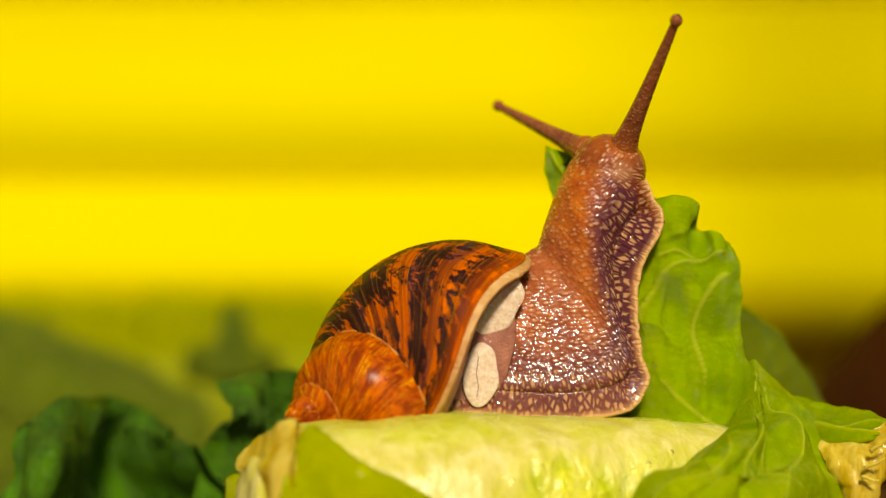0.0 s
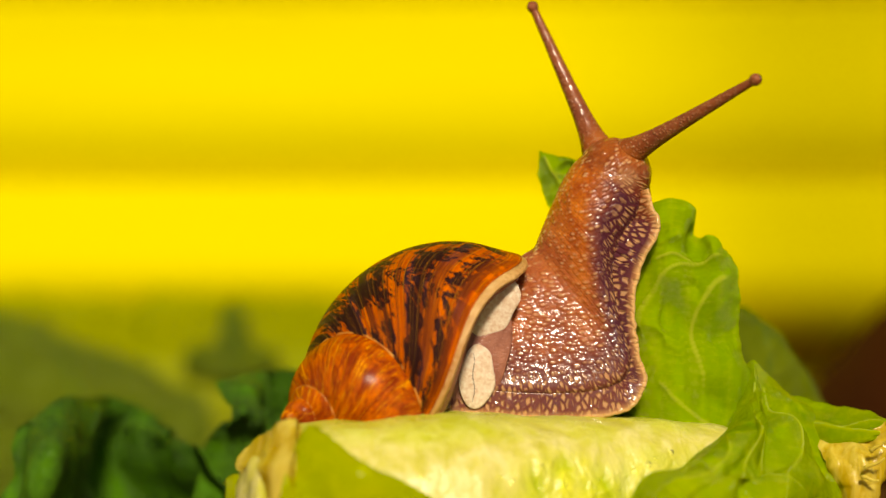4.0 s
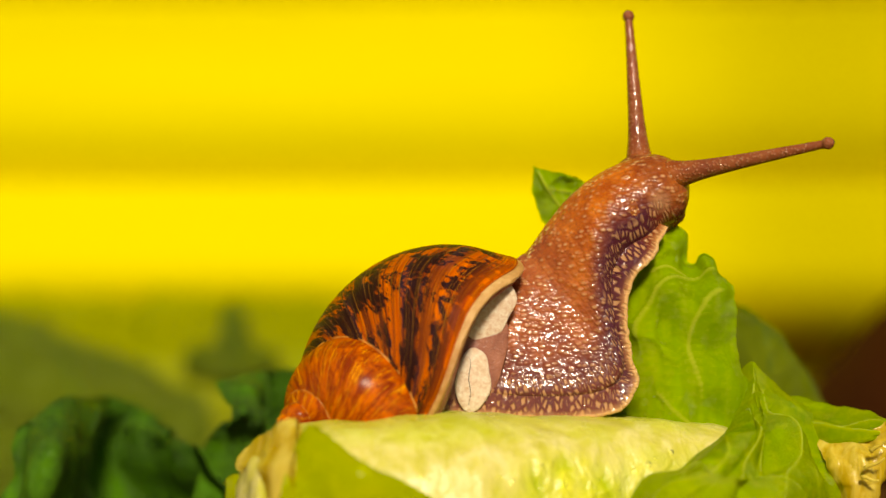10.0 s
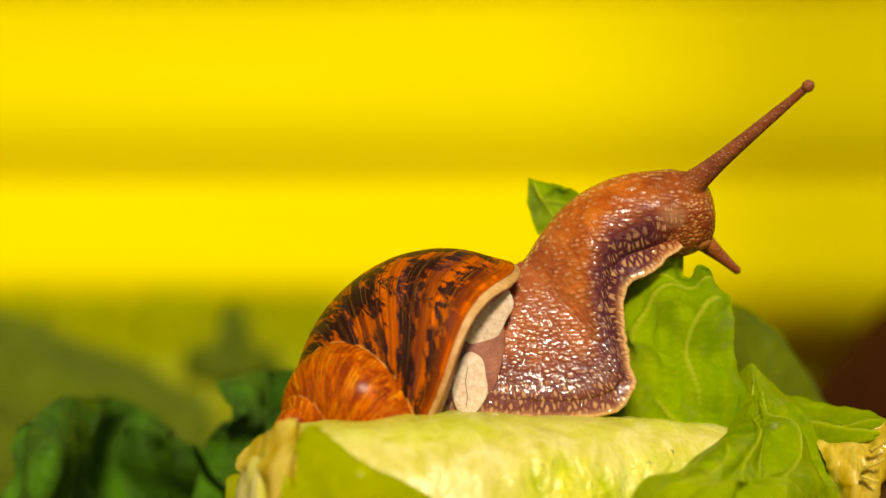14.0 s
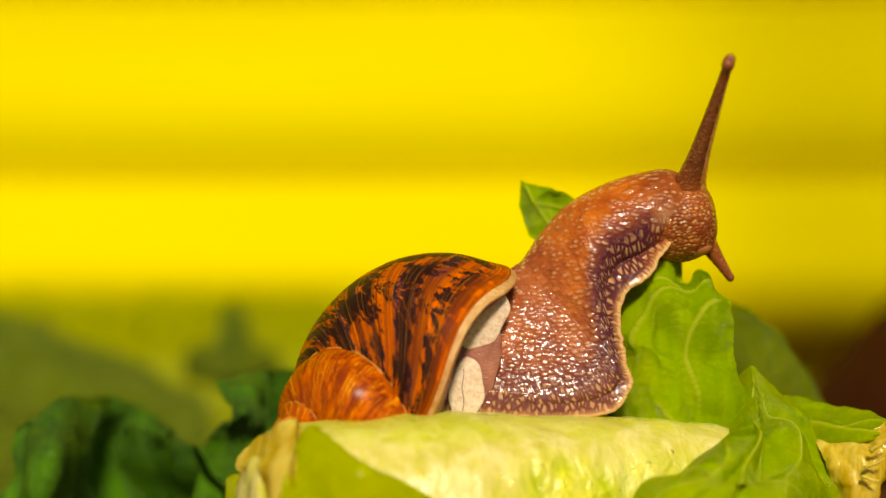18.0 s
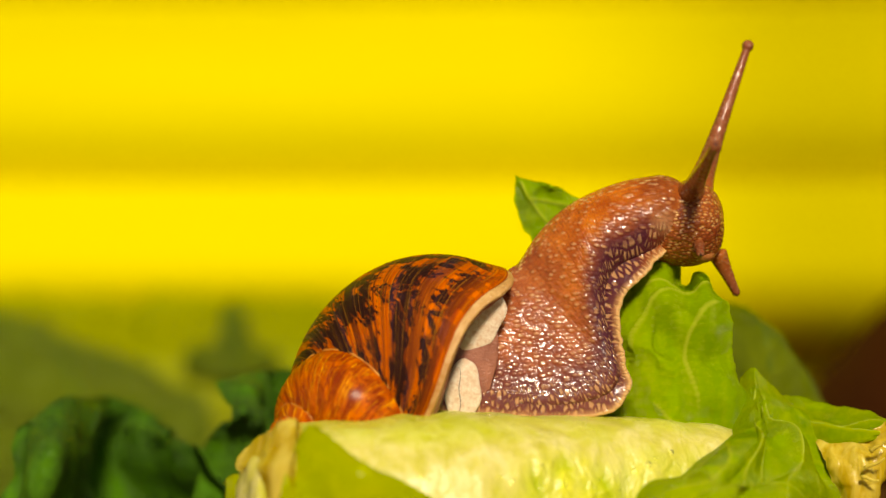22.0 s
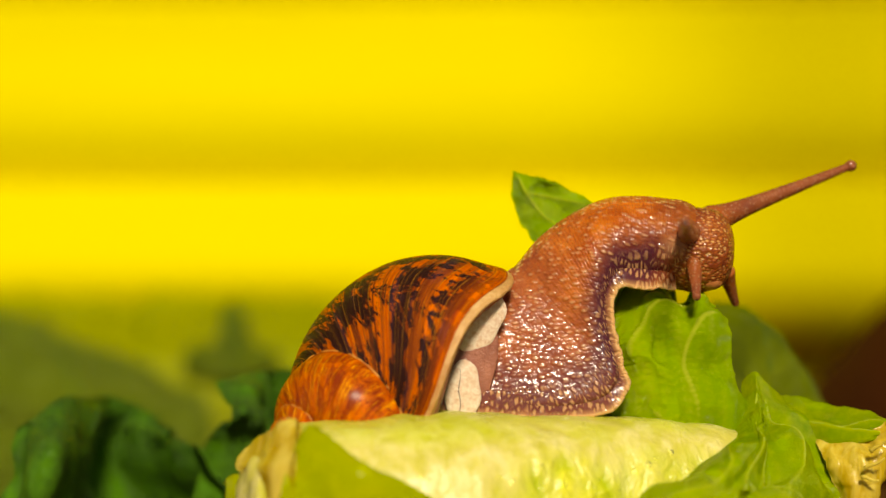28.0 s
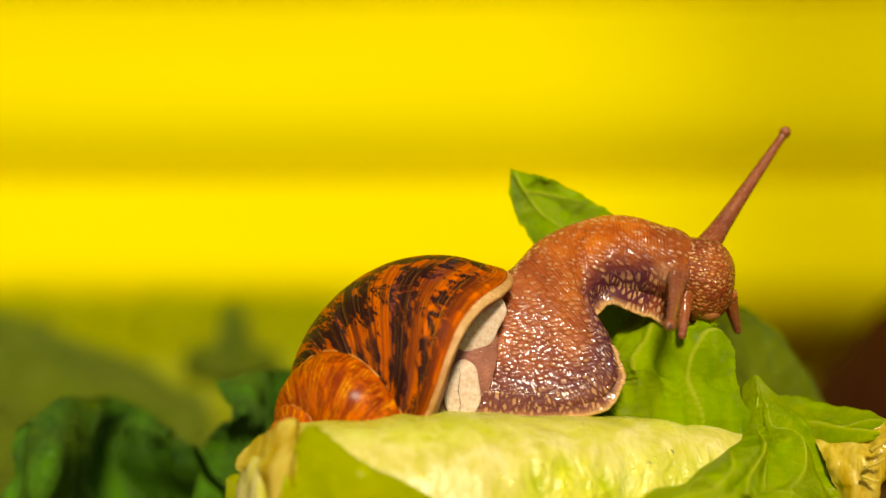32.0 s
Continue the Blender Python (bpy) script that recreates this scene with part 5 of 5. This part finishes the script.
LEAF_TOP = [(0, 355), (3.5, 362), (6, 384), (9, 410), (11.5, 428), (14, 448), (17, 468), (19, 450), (21, 454), (23, 474), (25, 478), (28, 500), (30, 524), (32, 558)]
FRONT_SHIFT = [(0, 0, 0), (9, -3, 3), (17, -5, 10), (23, 0, 16), (25, 1, 18), (28, 2, 22), (30, 3, 25), (32, 4, 29)]
LEAF_SLIDE = [(0, -4), (6, -8), (9, -10), (14, -15), (19, -16), (23, -18), (28, -18), (32, -10)]
SMALL_SHIFT = [(0, 62, -40), (3.5, 52, -33), (6, 47, -25), (9, 43, -10), (13, 34, 14), (16.5, 26, 22), (19, 13, 22), (22, 9, 13), (25, 8, 9), (28, 4, 4), (32, 0, 0)]


def stalk_pose(root, tip, length, depth, side):
    """Root and direction of a stalk of fixed length whose tip shows at the given plan place; side: -1 leans to the viewer, 1 away."""
    r, q = plan(*root, depth), plan(*tip, depth)
    full = length * MM
    for _ in range(4):
        v = q - r
        flat = math.hypot(v.x, v.z)
        if flat > full * 0.985:
            k = 1 - full * 0.985 / flat
            r = r + Vector((v.x * k, 0, v.z * k))
            v = q - r
            flat = math.hypot(v.x, v.z)
        lean = side * math.sqrt(max(1e-12, full * full - flat * flat))
        q = plan(*tip, depth + lean / MM)
    v = q - r
    d = Vector((v.x, lean, v.z)).normalized()
    turn = Vector((0, 0, 1)).rotation_difference(d).to_matrix().to_4x4()
    return Matrix.Translation(r - FOOT) @ turn


def rooted(rows, t, share):
    """A stalk's root, drawn in towards the head's middle."""
    k = float(np.interp(t, (0, 9, 14, 19, 32), share))
    return timed(rows, t) * k + timed(HEAD_ROW, t)[:2] * (1 - k)


def bend(angle, band):
    return angle * ((band + 0.5) / BAND_COUNT) ** 2.6


def motions():
    beats = [0.5 * k for k in range(65)]
    slow = sorted(set(STANCES) | set(float(k) for k in range(33)))
    for s, ob in SECTIONS:
        rest = back_place(REST_TIME, s)[1]
        rows = []
        for t in slow:
            c, ang = back_place(t, s)
            rows.append((t, Matrix.Translation(c - FOOT) @ Matrix.Rotation(rest - ang, 4, "Y")))
        walk(ob, rows)
    for s, ob in FRINGE:
        rows = []
        for t in slow:
            c, ang = rim_place(t, s)
            rows.append((t, Matrix.Translation(c - FOOT) @ Matrix.Rotation(-ang, 4, "Y")))
        walk(ob, rows)
    walk(SHELL, [(t, Matrix.Translation(plan(720 + timed(SHELL_SHIFT, t)[0], 600 + 0.7 * timed(SHELL_SHIFT, t)[1]) - FOOT) @ Matrix.Rotation(radians(3.4 * timed(SHELL_SHIFT, t)[1] / 37), 4, "X")) for t in slow])
    for lobe, x, y, d in LOBES:
        walk(lobe, [(t, Matrix.Translation(plan(x + timed(SHELL_SHIFT, t)[0], y + timed(SHELL_SHIFT, t)[1] * 0.8, d) - FOOT)) for t in slow])
    rows = []
    for t in slow:
        x, y, yaw, nod = timed(HEAD_ROW, t)
        rows.append((t, Matrix.Translation(plan(x, y, 2.2 * max(0.0, yaw) / 90) - FOOT) @ Matrix.Rotation(radians(yaw), 4, "Z") @ Matrix.Rotation(radians(nod), 4, "Y")))
    walk(HEAD, rows)
    walk(FAR_STALK, [(t, stalk_pose(rooted(FAR_ROOT, t, (0.84, 0.72, 0.66, 0.66, 0.70)), timed(FAR_TIP, t), STALK, 2.3, 1)) for t in beats])
    walk(NEAR_STALK, [(t, stalk_pose(rooted(NEAR_ROOT, t, (0.76, 0.64, 0.66, 0.78, 0.84)), timed(NEAR_TIP, t), STALK, -2.2, -1)) for t in beats])
    walk(FAR_FEELER, [(t, stalk_pose(timed(FEELER_ROOT, t), timed(FEELER_TIP, t), FEELER, 1.6, 1)) for t in beats])
    rows = []
    for t in beats:
        if t < 16.5:
            rows.append((t, stalk_pose(timed(FEELER_ROOT, t) * 0.5 + timed(HEAD_ROW, t)[:2] * 0.5, timed(HEAD_ROW, t)[:2], FEELER, 0.0, 1)))
        else:
            rows.append((t, stalk_pose(timed(NEAR_FEELER_ROOT, t), timed(NEAR_FEELER_TIP, t), FEELER, timed(NEAR_FEELER_DEPTH, t)[0], -1)))
    walk(NEAR_FEELER, rows)
    # the upright leaf bends over backwards, more and more towards its top
    full = 770 - 355
    hinges = [h for _, h in BANDS] + [upright.raw(0.5, 1.0) - UP_BASE]
    lean = {}

    def sunk(t):
        """How far the leaf has slid down, in plan units."""
        return 0.36 * (timed(LEAF_TOP, t)[0] - 355)

    for t in slow:
        want = min(0.9999, max(0.1, (770 + sunk(t) - timed(LEAF_TOP, t)[0]) / full))
        lo, hi = 0.0, 3.0
        for _ in range(40):
            mid = (lo + hi) / 2
            z, top = 0.0, 0.0
            for k in range(BAND_COUNT):
                st = hinges[k + 1] - hinges[k]
                z += (Matrix.Rotation(-bend(mid, k), 3, "X") @ st).z
                top = max(top, z)
            lo, hi = (mid, hi) if top > want * (hinges[-1] - hinges[0]).z else (lo, mid)
        lean[t] = lo
    for j, (ob, _) in enumerate(BANDS):
        rows = []
        for t in slow:
            p = Vector(hinges[0]) + Vector((0, -0.05 * sunk(t), -sunk(t) * U)) * MM
            for k in range(j):
                p = p + Matrix.Rotation(-bend(lean[t], k), 3, "X") @ (hinges[k + 1] - hinges[k])
            p = p + Vector((timed(LEAF_SLIDE, t)[0] * U - lean[t] * 0.6 * j / BAND_COUNT, 0, 0)) * MM
            rows.append((t, Matrix.Translation(p) @ Matrix.Rotation(-bend(lean[t], j), 4, "X")))
        walk(ob, rows)
    rest = Vector(FRONT.location)
    walk(FRONT, [(t, Matrix.Translation(rest + plan(784 + timed(FRONT_SHIFT, t)[0], 441 + timed(FRONT_SHIFT, t)[1], -8) - plan(784, 441, -8))) for t in slow])
    home = Vector(SMALL.location)
    walk(SMALL, [(t, Matrix.Translation(home + plan(784 + timed(SMALL_SHIFT, t)[0], 441 + timed(SMALL_SHIFT, t)[1], 7) - plan(784, 441, 7))) for t in slow])


motions()
